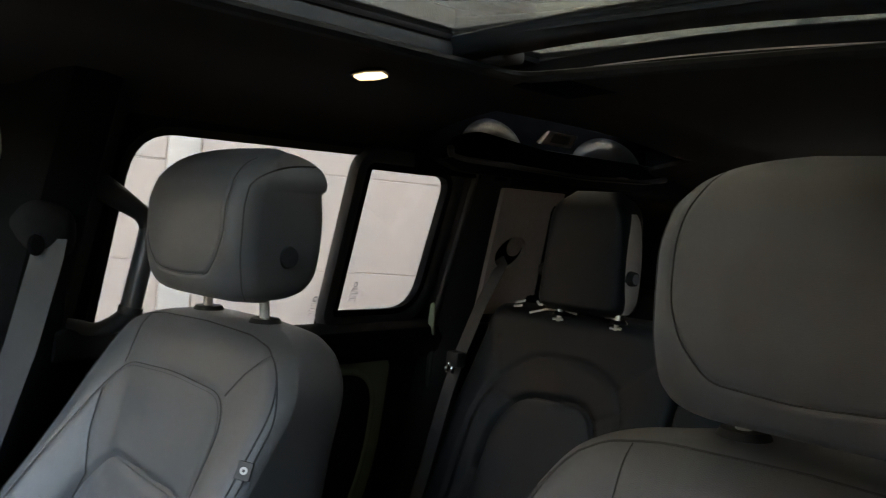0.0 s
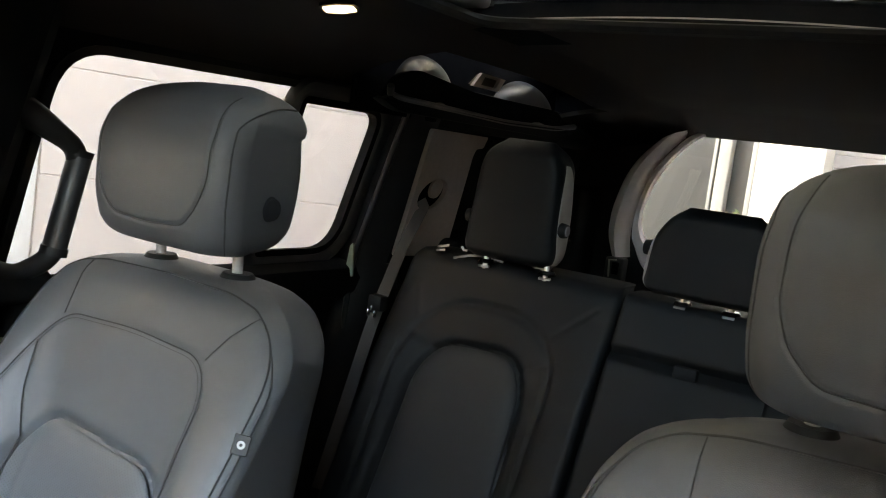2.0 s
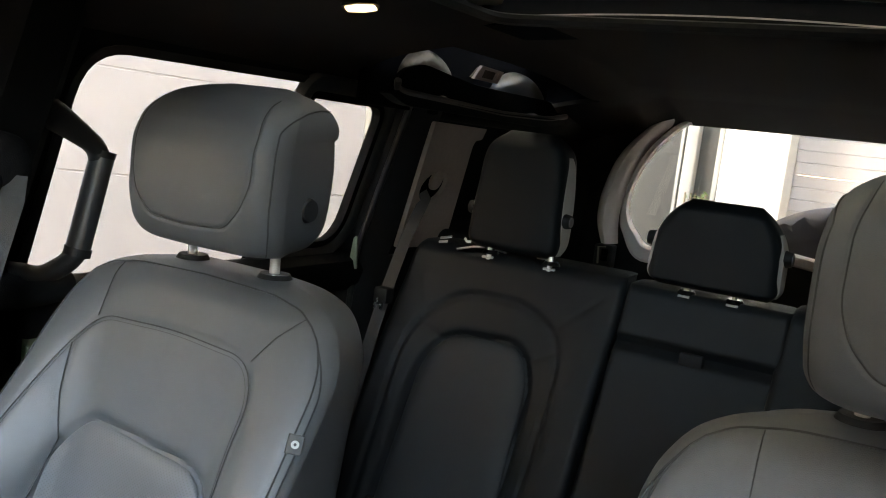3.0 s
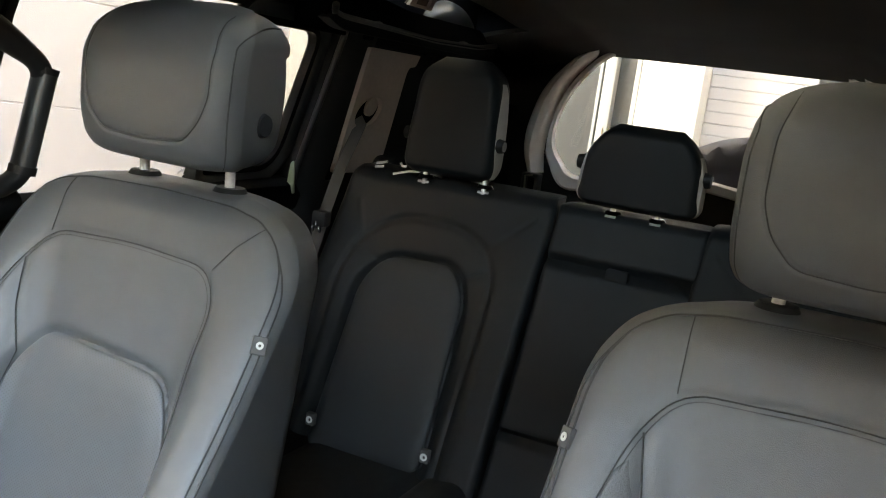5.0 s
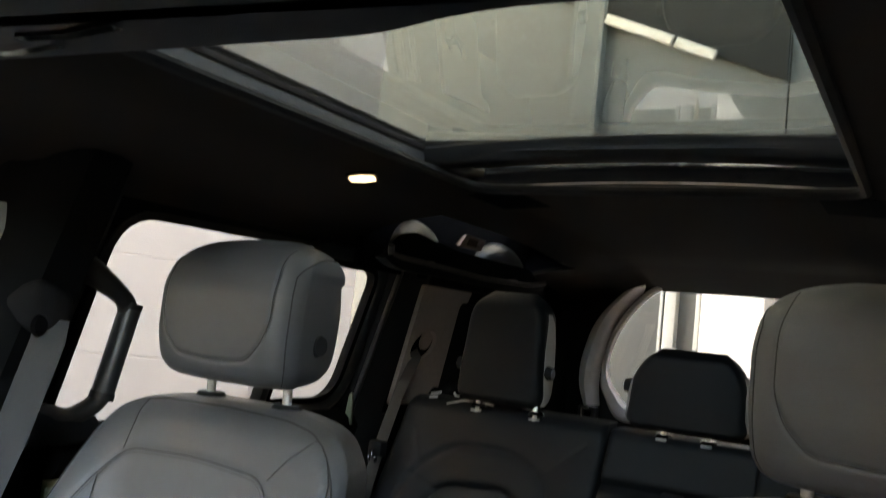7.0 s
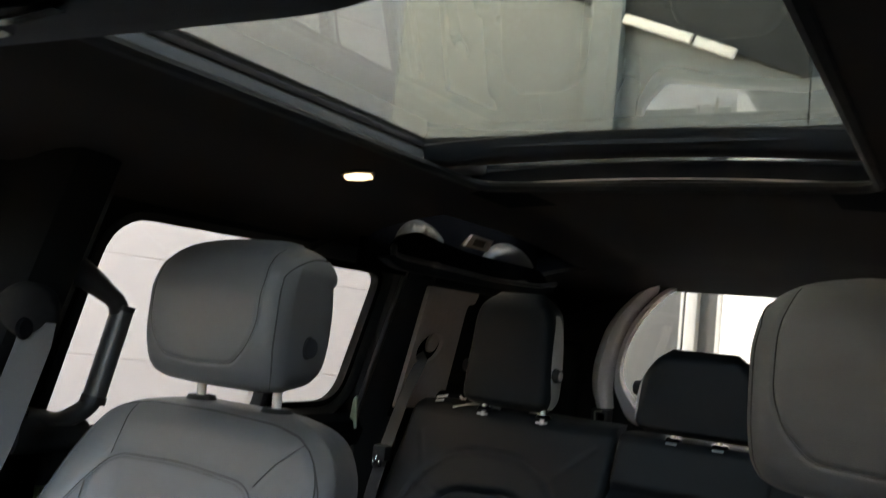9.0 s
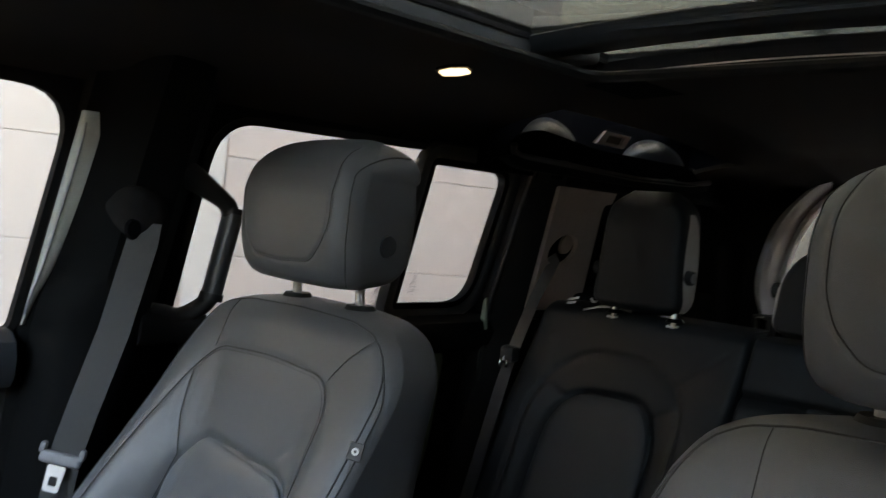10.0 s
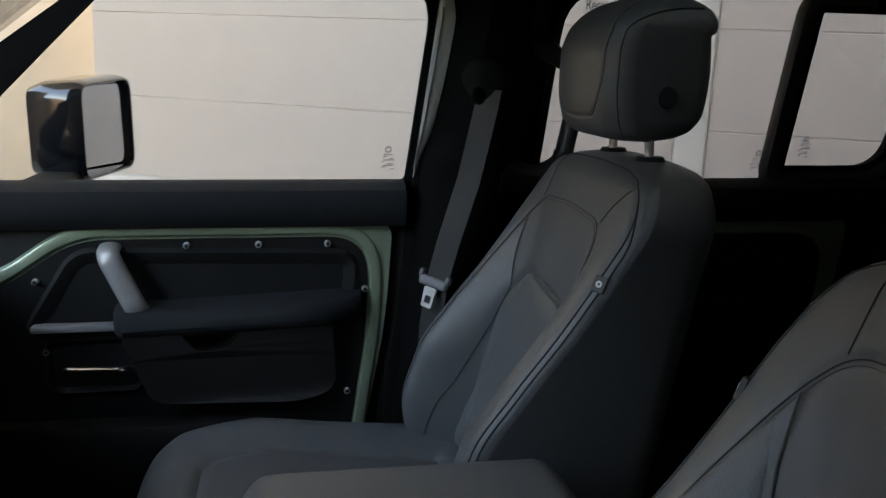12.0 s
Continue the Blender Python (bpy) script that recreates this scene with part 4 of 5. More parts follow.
def seat_seams(s):
    """Seam lines of a backrest in (u, z); s > 0 puts the inboard side at +u."""
    arc = smooth_line([(-0.21, 0.42), (-0.207, 0.52), (-0.205, 0.66), (-0.195, 0.76), (-0.170, 0.845), (-0.135, 0.893), (0.0, 0.902), (0.118, 0.893), (0.148, 0.850), (0.140, 0.775), (0.165, 0.66), (0.185, 0.52), (0.19, 0.42)], 6, 0.04)
    up_in = [(0.128, 0.892), (0.150, 0.925), (0.178, 0.952)]
    up_out = [(-0.140, 0.890), (-0.142, 0.962)]
    drop = [(-0.161, 0.850), (-0.148, 0.79), (-0.131, 0.735), (-0.143, 0.66), (-0.168, 0.52), (-0.18, 0.42)]
    insert = rounded([(-0.158, 0.42), (0.172, 0.42), (0.125, 0.69), (0.098, 0.755), (-0.098, 0.769), (-0.134, 0.722)], [0.04, 0.04, 0.06, 0.035, 0.030, 0.05], 6)
    f = 1 if s > 0 else -1
    return [[(f * a, b) for a, b in ln] for ln in (arc, up_in, up_out, drop, insert + insert[:1])]


def front_seat(s):
    cx = s * SEAT_X
    seat = thing("front_seat", (cx, -0.45, FLOOR), "grey-black leather front car seat with a raised headrest", "car seat", "front seats")
    inboard = -s
    lines = seat_seams(1)
    insert = lines[4]

    def base(u, z):
        bol = np.array([lerp(BOLSTER, q) for q in np.unique(z)])[np.searchsorted(np.unique(z), z)]
        start = 0.105 + 0.030 * np.clip((0.74 - z) / 0.20, 0, 1)
        a = np.clip((np.abs(u) - start) / (0.20 - start), 0, 1)
        return -bol * a * a * (3 - 2 * a) + 0.010 * (u / 0.2) ** 2

    def relief(u, z):
        d = base(u, z)
        for ln, depth, width in ((lines[0], 0.0026, 0.005), (lines[1], 0.002, 0.003), (lines[2], 0.002, 0.003), (lines[3], 0.004, 0.005), (lines[4], 0.009, 0.008)):
            k = path_distance(u, z, ln)
            d = d + depth * np.exp(-(k / width) ** 2)
        return d

    def wide(z):
        return lerp(BACK_W, z)

    def front(z):
        c = max(0.0, z - 0.941) / 0.036
        return lerp(BACK_Y, z) + 0.045 * (1 - math.sqrt(max(0, 1 - min(c, 1) ** 2)))

    def back(z):
        c = max(0.0, z - 0.936) / 0.042
        return lerp(BACK_R, z) - 0.03 * (1 - math.sqrt(max(0, 1 - min(c, 1) ** 2)))

    def settle(z):
        """Height of the backrest, whose crown lies a little lower than its pattern."""
        k = min(max((z - 0.85) / 0.10, 0.0), 1.0)
        return z - 0.006 * k * k * (3 - 2 * k)

    def at(u, y, z):
        return (cx + u, y, settle(z))
    zs = list(np.linspace(0.36, 0.93, 115)) + list(np.linspace(0.933, 0.976, 18))
    backrest = upholstery("backrest", zs, wide, front, back, 0.028, 0.05, relief, at, LEATHER, seat, n=120, rear=0.86)

    def surface(u, z, lift=0.0):
        w = wide(z)
        e = min(max((abs(u) - (w - 0.028)) / 0.028, 0), 0.999)
        y = front(z) + float(base(np.array([u]), np.array([z]))[0]) + 0.028 * (1 - math.sqrt(1 - e * e))
        return (cx + u, y - lift, settle(z))
    # perforated insert, a puffed pad of its own
    puffed_pad("insert_pad", insert[:-1], surface, 0.010, 0.035, LEATHER_PERF, backrest, "perforated leather insert", 80, 44)
    if s > 0:
        side = [(-0.182, 0.44), (-0.172, 0.52), (-0.149, 0.66), (-0.138, 0.735), (-0.154, 0.79), (-0.167, 0.828), (-0.178, 0.815), (-0.197, 0.745), (-0.203, 0.66), (-0.205, 0.52), (-0.207, 0.44)]
        puffed_pad("side_pad", side, surface, 0.0032, 0.008, LEATHER_SIDE, backrest, "narrow perforated leather side panel", 60, 14)
    for ln, r in ((lines[0], 0.0008), (lines[1], 0.0007), (lines[2], 0.0007), (lines[3], 0.0010)):
        pts = [surface(u, z, -0.0006) for u, z in dense(ln, 0.008)]
        tube("seam", pts, r, SEAM, backrest, 5, up=(0, 1, 0))
    run, g = dense(lines[0], 0.008), 0.005
    pts = []
    for i, (u, z) in enumerate(run):
        a, b = Vector(run[max(i - 1, 0)]), Vector(run[min(i + 1, len(run) - 1)])
        t = (b - a).normalized()
        pts.append(surface(u + t.y * g, z - t.x * g, 0.0002))
    tube("stitching", pts, 0.0004, THREAD, backrest, 4, up=(0, 1, 0))
    # side piping and the small label
    for f_ in (-1, 1):
        for e in (0.55, 0.80):
            pts = []
            for z in np.linspace(0.46, 0.935, 70):
                q = min(max((z - 0.86) / 0.075, 0), 1)
                u = wide(z) - 0.028 + 0.028 * (e - (e - 0.55) * q * q * (3 - 2 * q))
                x, y, h = surface(f_ * u, z, 0.0)
                pts.append((x + f_ * 0.0006, y - 0.0006, h))
            if e < 0.6:
                for u, z in smooth_line([(0.188, 0.946), (0.166, 0.959), (0.121, 0.9675), (0.0, 0.9705)], 5, 0.02):
                    pts.append(surface(f_ * u, z, 0.0006))
            tube("piping", pts, 0.0012, THREAD, backrest, 6, up=(0, 1, 0.2))
    x, y, z = surface(inboard * (wide(0.827) - 0.009), 0.827)
    lt = Matrix.Translation((x, y, z)) @ Matrix.Rotation(radians(48 * inboard), 4, "Z") @ Matrix.Rotation(radians(-18), 4, "X") @ Matrix.Rotation(radians(12 * inboard), 4, "Y") @ Matrix.Diagonal((0.82, 1, 0.82, 1))
    lab = box("label_tab", (-0.011, -0.004, -0.013), (0.011, 0.002, 0.013), LABEL, backrest, 0.001, 1, "small grey cloth label", lt)
    ring = [(0.0055 * math.cos(t), 0.0055 * math.sin(t)) for t in [2 * math.pi * i / 14 for i in range(14)]]
    hole = [(0.0022 * math.cos(t), 0.0022 * math.sin(t)) for t in [2 * math.pi * i / 10 for i in range(10)]]
    plate("emblem", ring, [hole], lambda a, b, d: tuple(lt @ Vector((a, d, b))), -0.0052, -0.0040, WHITE, lab, "white ring mark")
    # cushion: rows from back to front, relief upwards
    CUS_Z = [(-0.785, 0.358), (-0.77, 0.398), (-0.75, 0.428), (-0.70, 0.453), (-0.62, 0.456), (-0.45, 0.440), (-0.28, 0.425)]
    CUS_W = [(-0.785, 0.19), (-0.765, 0.215), (-0.74, 0.235), (-0.66, 0.250), (-0.28, 0.250)]
    cus_in = rounded([(-0.13, -0.27), (0.13, -0.27), (0.15, -0.55), (0.11, -0.665), (-0.11, -0.665), (-0.15, -0.55)], [0, 0, 0.05, 0.05, 0.05, 0.05])

    def cus_relief(u, y):
        a = np.clip((np.abs(u) - 0.12) / 0.08, 0, 1)
        d = -0.028 * a * a * (3 - 2 * a) * np.clip((y + 0.78) / 0.2, 0, 1)
        return d + 0.008 * np.exp(-(path_distance(u, y, cus_in + cus_in[:1]) / 0.007) ** 2)
    upholstery("seat_cushion", list(np.linspace(-0.785, -0.70, 24)) + list(np.linspace(-0.695, -0.16, 70)), lambda y: lerp(CUS_W, y), lambda y: -lerp(CUS_Z, y),
               lambda y: -0.32 - 0.02 * (y + 0.78), 0.05, 0.02, cus_relief, lambda u, h, y: (cx + u, y, -h), LEATHER, seat, n=70)
    box("seat_base", (cx - 0.225, -0.70, FLOOR), (cx + 0.225, -0.22, 0.33), BLACK, seat, 0.02, 3)
    box("side_shield", (cx + inboard * 0.225, -0.66, 0.26), (cx + inboard * 0.262, -0.20, 0.42), BLACK, seat, 0.015, 3)
    # headrest
    DZ = -0.010 if s > 0 else 0.0

    def at_head(u, y, z):
        return (cx + u, y, 1.207 - (1.207 - z) * 1.0 + DZ)
    HW = [(0.998, 0.092), (1.002, 0.112), (1.012, 0.127), (1.03, 0.135), (1.07, 0.139), (1.12, 0.140), (1.155, 0.136), (1.178, 0.124), (1.192, 0.106), (1.202, 0.080), (1.207, 0.05)]
    HF = [(0.998, -0.045), (1.003, -0.068), (1.012, -0.080), (1.03, -0.089), (1.07, -0.095), (1.12, -0.094), (1.155, -0.084), (1.178, -0.066), (1.192, -0.046), (1.202, -0.018), (1.207, 0.01)]
    HB = [(0.998, 0.030), (1.003, 0.045), (1.015, 0.064), (1.04, 0.078), (1.10, 0.083), (1.147, 0.081), (1.152, 0.088), (1.165, 0.092), (1.180, 0.088), (1.193, 0.076), (1.202, 0.058), (1.207, 0.035)]
    face = smooth_line([(-0.088, 1.19), (-0.099, 1.15), (-0.099, 1.090), (-0.088, 1.060), (-0.064, 1.034), (0.0, 1.030), (0.064, 1.034), (0.088, 1.060), (0.099, 1.090), (0.099, 1.15), (0.088, 1.19)], 6, 0.012)

    def head_relief(u, z):
        k = path_distance(u, z, face)
        return 0.012 * (u / 0.13) ** 2 + 0.0020 * np.exp(-(k / 0.0026) ** 2)
    hz = sorted(set(list(np.linspace(0.998, 1.03, 18)) + list(np.linspace(1.03, 1.17, 80)) + list(np.linspace(1.17, 1.207, 22))))
    head = upholstery("headrest", hz, lambda z: 0.908 * lerp(HW, z), lambda z: lerp(HF, z), lambda z: lerp(HB, z), 0.034, 0.035, head_relief, at_head, LEATHER, seat, n=170, nb=24, rear=0.82)
    def head_front(u, z):
        w = 0.908 * lerp(HW, z)
        r = min(0.034, w * 0.6, (lerp(HB, z) - lerp(HF, z)) * 0.49)
        e = min(max((abs(u) - (w - r)) / r, 0), 0.999)
        return at_head(u, lerp(HF, z) + r * (1 - math.sqrt(1 - e * e)) + 0.012 * (u / 0.13) ** 2 + 0.0014, z)

    def head_side(y, z):
        """Half width of the headrest at depth y."""
        w = 0.908 * lerp(HW, z)
        yf, yr = lerp(HF, z) + 0.011, lerp(HB, z) - 0.035
        r = min(0.034, (yr - yf) * 0.49)
        if y < yf + r:
            k = min(max((yf + r - y) / r, 0), 1)
            return w - r + r * math.sqrt(1 - k * k)
        return w * (1 - 0.18 * min(max((y - yf - r) / max(yr - yf - r, 0.01), 0), 1))
    tube("seam", [head_front(u, z) for u, z in dense(face, 0.005)], 0.0007, SEAM, head, 5, up=(0, 1, 0))
    for f_ in (-1, 1):
        pts = []
        for k in range(60):
            t = k / 59
            z = 1.004 + 0.144 * min(t / 0.6, 1)
            y = lerp(HF, z) + 0.011 + 0.012
            if t > 0.6:
                q = (t - 0.6) / 0.4
                z = 1.148 + 0.037 * (1 - (1 - q) ** 2)
                y = y + 0.125 * q ** 1.5
            pts.append(at_head(f_ * (head_side(y, z) + 0.0006), y, z))
        tube("piping", pts, 0.0012, THREAD, head, 6, up=(1, 0, 0))
        b = bmesh.new()
        bmesh.ops.create_cone(b, cap_ends=True, segments=28, radius1=0.0165, radius2=0.0135, depth=0.008,
                              matrix=Matrix.Translation(at_head(f_ * (head_side(0.004, 1.062) + 0.002), 0.004, 1.062)) @ Matrix.Rotation(radians(90 * f_), 4, "Y"))
        part("release_button", b, SOFT, head)
        z0, z1 = 0.950, 1.025
        post = tube("post", [(cx + f_ * 0.073, 0.002, z0), (cx + f_ * 0.073, -0.002, z1)], 0.0068, STEEL, seat, 14, "bright chrome headrest post", up=(0, 1, 0))
        b = bmesh.new()
        bmesh.ops.create_cone(b, cap_ends=True, segments=24, radius1=0.0225, radius2=0.019, depth=0.006, matrix=Matrix.Translation((cx + f_ * 0.073, 0.002, 0.9730)))
        part("post_collar", b, BLACK, seat)
    return seat


front_seat(-1)
front_seat(1)

armrest = thing("centre_console", (0, -0.4, FLOOR), "black centre console with a padded armrest between the seats", "centre console")
box("console_box", (-0.135, -0.95, FLOOR), (0.135, -0.18, 0.575), BLACK, armrest, 0.03, 4)
upholstery("armrest_lid", list(np.linspace(-0.585, -0.555, 10)) + list(np.linspace(-0.55, -0.21, 24)) + list(np.linspace(-0.207, -0.18, 9)),
                 lambda y: 0.128 - 0.03 * max(0, (-0.555 - y) / 0.03) ** 2 - 0.03 * max(0, (y + 0.207) / 0.027) ** 2,
                 lambda y: -0.636 + 0.045 * max(0, (-0.54 - y) / 0.045) ** 2 + 0.045 * max(0, (y + 0.225) / 0.045) ** 2,
                 lambda y: -0.575, 0.03, 0.01, lambda u, y: 0.006 * (u / 0.1) ** 2, lambda u, h, y: (u, y, -h), LEATHER, armrest, "dark grey padded armrest lid")


# ---------- rear bench ----------
REAR_Y = [(0.30, 0.565), (0.40, 0.610), (0.93, 0.842)]


def rear_front(z):
    c = max(0.0, z - 0.905) / 0.028
    return lerp(REAR_Y, z) + 0.03 * (1 - math.sqrt(max(0, 1 - min(c, 1) ** 2)))


def rear_headrest(parent, cx, z0, z1, half, thick, narrow, crown=0.70, shrink=0.42):
    def taper(t):
        return 1 - narrow * t

    def wide(z):
        t = (z - z0) / (z1 - z0)
        return half * taper(t) * (1 - shrink * max(0, (t - crown) / (1 - crown)) ** 2.6) * (1 - 0.16 * max(0, (0.16 - t) / 0.16) ** 2)

    def front(z):
        t = (z - z0) / (z1 - z0)
        return 0.815 + 0.02 * t + thick * 0.45 * (max(0, (t - 0.85) / 0.15) ** 2 + max(0, (0.08 - t) / 0.08) ** 2)

    def back(z):
        t = (z - z0) / (z1 - z0)
        return 0.815 + thick + 0.03 * t - thick * 0.45 * (max(0, (t - 0.85) / 0.15) ** 2 + max(0, (0.08 - t) / 0.08) ** 2)
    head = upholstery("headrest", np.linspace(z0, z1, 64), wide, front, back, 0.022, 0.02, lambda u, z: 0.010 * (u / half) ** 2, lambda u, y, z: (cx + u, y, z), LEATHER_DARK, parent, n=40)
    for f_ in (-1, 1):
        rows = []
        for z in np.linspace(z0 + 0.010, z1 - 0.045, 28):
            t = (z - z0) / (z1 - z0)
            k = math.sqrt(max(0.02, 1 - (2.35 * t - 1.0) ** 2 * 0.98))
            x, c = wide(z), 0.815 + thick / 2 + 0.025 * t
            rows.append([(cx + f_ * (x - 0.006), c - 0.025 * k, z), (cx + f_ * (x + 0.0005), c - 0.020 * k, z), (cx + f_ * (x + 0.003), c - 0.008 * k, z), (cx + f_ * (x + 0.003), c + 0.020 * k, z),
                         (cx + f_ * (x + 0.001), c + 0.034 * k, z), (cx + f_ * (x - 0.006), c + 0.037 * k, z)])
        mesh_ob("side_panel", *loft(rows), GREYSIDE, head, "grey side panel")
        b = bmesh.new()
        bmesh.ops.create_cone(b, cap_ends=True, segments=24, radius1=0.0165, radius2=0.014, depth=0.014,
                              matrix=Matrix.Translation((cx + f_ * (wide(z0 + 0.085) + 0.007), 0.860, z0 + 0.085)) @ Matrix.Rotation(radians(90 * f_), 4, "Y"))
        button = part("release_button", b, BLACK, head)
        cap = [(0.0105 * math.cos(q), 0.0105 * math.sin(q)) for q in [2 * math.pi * k / 20 for k in range(20)]]
        plate("cap", cap, [], lambda a, b_, d: (cx + f_ * (wide(z0 + 0.085) + 0.014 + d), 0.860 + a, z0 + 0.085 + b_), -0.002, 0.002, GREY, button, "grey button cap")
    return head


def rear_seat(s):
    """An outer seat of the rear bench; s is -1 or 1."""
    cx = s * 0.405
    seat = thing("rear_seat", (cx, 0.55, FLOOR), "leather outer rear seat with a tall headrest, coloured dark for shade", "car seat", "rear seats")
    f = -s  # inboard side
    arc = smooth_line([(-0.185, 0.36), (-0.195, 0.70), (-0.175, 0.775), (-0.095, 0.842), (0.06, 0.842), (0.135, 0.800), (0.165, 0.735), (0.160, 0.36)], 6, 0.05)
    insert = rounded([(-0.145, 0.345), (0.125, 0.36), (0.110, 0.700), (0.068, 0.762), (-0.095, 0.752), (-0.140, 0.690)], [0.03, 0.03, 0.05, 0.04, 0.04, 0.05])
    tick1 = [(-0.180, 0.765), (-0.115, 0.740)]
    tick2 = [(0.150, 0.765), (0.088, 0.735)]
    up1 = [(-0.165, 0.785), (-0.205, 0.86)]
    up2 = [(0.128, 0.805), (0.215, 0.885)]
    lines = [[(f * a, b) for a, b in ln] for ln in (arc, insert + insert[:1], tick1, tick2, up1, up2)]

    def relief(u, z):
        a = np.clip((np.abs(u) - 0.12) / 0.08, 0, 1)
        d = -0.022 * a * a * (3 - 2 * a) * np.clip((0.86 - z) / 0.15, 0, 1)
        for ln, k, w in zip(lines, (0.006, 0.014, 0.004, 0.004, 0.003, 0.003), (0.007, 0.010, 0.005, 0.005, 0.004, 0.004)):
            d = d + k * np.exp(-(path_distance(u, z, ln) / w) ** 2)
        return d
    WID = [(0.30, 0.252), (0.84, 0.2535), (0.89, 0.253), (0.915, 0.250), (0.932, 0.243)]
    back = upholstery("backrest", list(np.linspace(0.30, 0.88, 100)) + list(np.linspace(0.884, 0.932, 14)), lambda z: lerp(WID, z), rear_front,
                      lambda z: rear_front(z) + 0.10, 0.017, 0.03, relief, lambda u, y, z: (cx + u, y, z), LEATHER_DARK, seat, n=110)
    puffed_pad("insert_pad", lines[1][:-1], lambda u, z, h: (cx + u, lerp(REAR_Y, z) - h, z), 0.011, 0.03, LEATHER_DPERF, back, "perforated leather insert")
    for u in (-0.14, 0.135):
        w = f * u
        y = lerp(REAR_Y, 0.405) - 0.020
        tab = box("anchor_tab", (cx + w - 0.010, y - 0.004, 0.392), (cx + w + 0.010, y + 0.010, 0.420), LABEL, back, 0.002, 1, "small child seat anchor tag")
        ring = [(0.0078 * math.cos(q), 0.0078 * math.sin(q)) for q in [2 * math.pi * k / 18 for k in range(18)]]
        eye_hole = [(0.0030 * math.cos(q) + 0.001, 0.0036 * math.sin(q)) for q in [2 * math.pi * k / 12 for k in range(12)]]
        plate("mark", ring, [eye_hole], lambda a, b, d, w=w, y=y: (cx + w + a, y - 0.0045 + d, 0.406 + b), -0.0015, 0.0, WHITE, tab, "pale ring mark")
    upholstery("seat_cushion", list(np.linspace(0.08, 0.14, 14)) + list(np.linspace(0.15, 0.64, 40)), lambda y: 0.25 - 0.03 * max(0, (0.14 - y) / 0.06) ** 2,
               lambda y: -(0.385 - 0.045 * (y - 0.08) - 0.05 * max(0, (0.14 - y) / 0.06) ** 2), lambda y: -0.22, 0.04, 0.02,
               lambda u, y: 0.010 * np.exp(-(path_distance(u, y, [(-0.13, 0.66), (-0.14, 0.3), (-0.08, 0.2), (0.08, 0.2), (0.14, 0.3), (0.13, 0.66)]) / 0.009) ** 2)
               - 0.015 * np.clip((np.abs(u) - 0.14) / 0.06, 0, 1), lambda u, h, y: (cx + u, y, -h), LEATHER_DARK, seat, n=60)
    box("seat_base", (cx - 0.23, 0.14, FLOOR), (cx + 0.23, 0.62, 0.25), BLACK, seat, 0.02, 2)
    rear_headrest(seat, s * 0.417, 0.938, 1.200, 0.112, 0.085, 0.16)
    for f_ in (-1, 1):
        tube("post", [(s * 0.396 + f_ * 0.0725, 0.842, 0.915), (s * 0.398 + f_ * 0.0725, 0.852, 0.965)], 0.0055, STEEL, seat, 12, "bright chrome headrest post", up=(0, 1, 0))
        b = bmesh.new()
        bmesh.ops.create_cone(b, cap_ends=True, segments=20, radius1=0.020, radius2=0.014, depth=0.008, matrix=Matrix.Translation((s * 0.396 + f_ * 0.0725, 0.850, 0.933)))
        part("post_collar", b, GLOSS, seat)
    # bright steel straps laid as glints along the top edge, then the post guides
    for pts in ([(0.602, 0.941), (0.588, 0.944), (0.574, 0.948)], [(0.605, 0.932), (0.583, 0.936)], [(0.540, 0.951), (0.534, 0.944), (0.524, 0.945)],
                [(0.551, 0.924), (0.532, 0.930), (0.517, 0.935), (0.487, 0.939)], [(0.461, 0.939), (0.446, 0.937), (0.432, 0.935)], [(0.36, 0.938), (0.334, 0.939)]):
        strap("glint_strip", [(s * x, rear_front(min(z, 0.930)) - 0.003, z) for x, z in pts], 0.005, 0.003, STEEL, back, up=(0, 0.6, -0.8), label="bright strip standing for a glint on the backrest top")
    for x in (0.4695, 0.323):
        strap("post_guide", [(s * (x + 0.013), 0.840, 0.920), (s * (x - 0.013), 0.840, 0.921)], 0.006, 0.004, STEEL, back, up=(0, 0.3, -0.95), label="bright metal post guide")
    return seat


rear_seat(-1)
rear_seat(1)
mid = thing("rear_seat", (0.008, 0.55, FLOOR), "leather centre rear seat with a folding armrest, coloured dark for shade", "car seat", "rear seats")


def mid_relief(u, z):
    d = 0.0 * u
    for ln, k, w in (([(-0.17, 0.815), (0.17, 0.815)], 0.016, 0.010), ([(-0.17, 0.478), (0.17, 0.478)], 0.014, 0.008)):
        d = d + k * np.exp(-(path_distance(u, z, ln) / w) ** 2)
    return d


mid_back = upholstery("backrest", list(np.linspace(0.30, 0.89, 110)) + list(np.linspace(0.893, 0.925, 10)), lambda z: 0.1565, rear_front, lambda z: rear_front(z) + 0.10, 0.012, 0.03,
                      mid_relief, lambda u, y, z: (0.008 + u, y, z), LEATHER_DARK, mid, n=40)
box("pull_tab", (-0.015, lerp(REAR_Y, 0.81) - 0.006, 0.798), (0.030, lerp(REAR_Y, 0.81) + 0.012, 0.822), SOFT, mid_back, 0.004, 2, "black armrest pull loop")
upholstery("seat_cushion", list(np.linspace(0.08, 0.14, 12)) + list(np.linspace(0.15, 0.64, 20)), lambda y: 0.152, lambda y: -(0.385 - 0.045 * (y - 0.08) - 0.05 * max(0, (0.14 - y) / 0.06) ** 2),
           lambda y: -0.22, 0.03, 0.02, lambda u, y: 0 * u, lambda u, h, y: (0.008 + u, y, -h), LEATHER_DARK, mid, n=20)
box("seat_base", (-0.14, 0.14, FLOOR), (0.155, 0.62, 0.25), BLACK, mid, 0.02, 2)
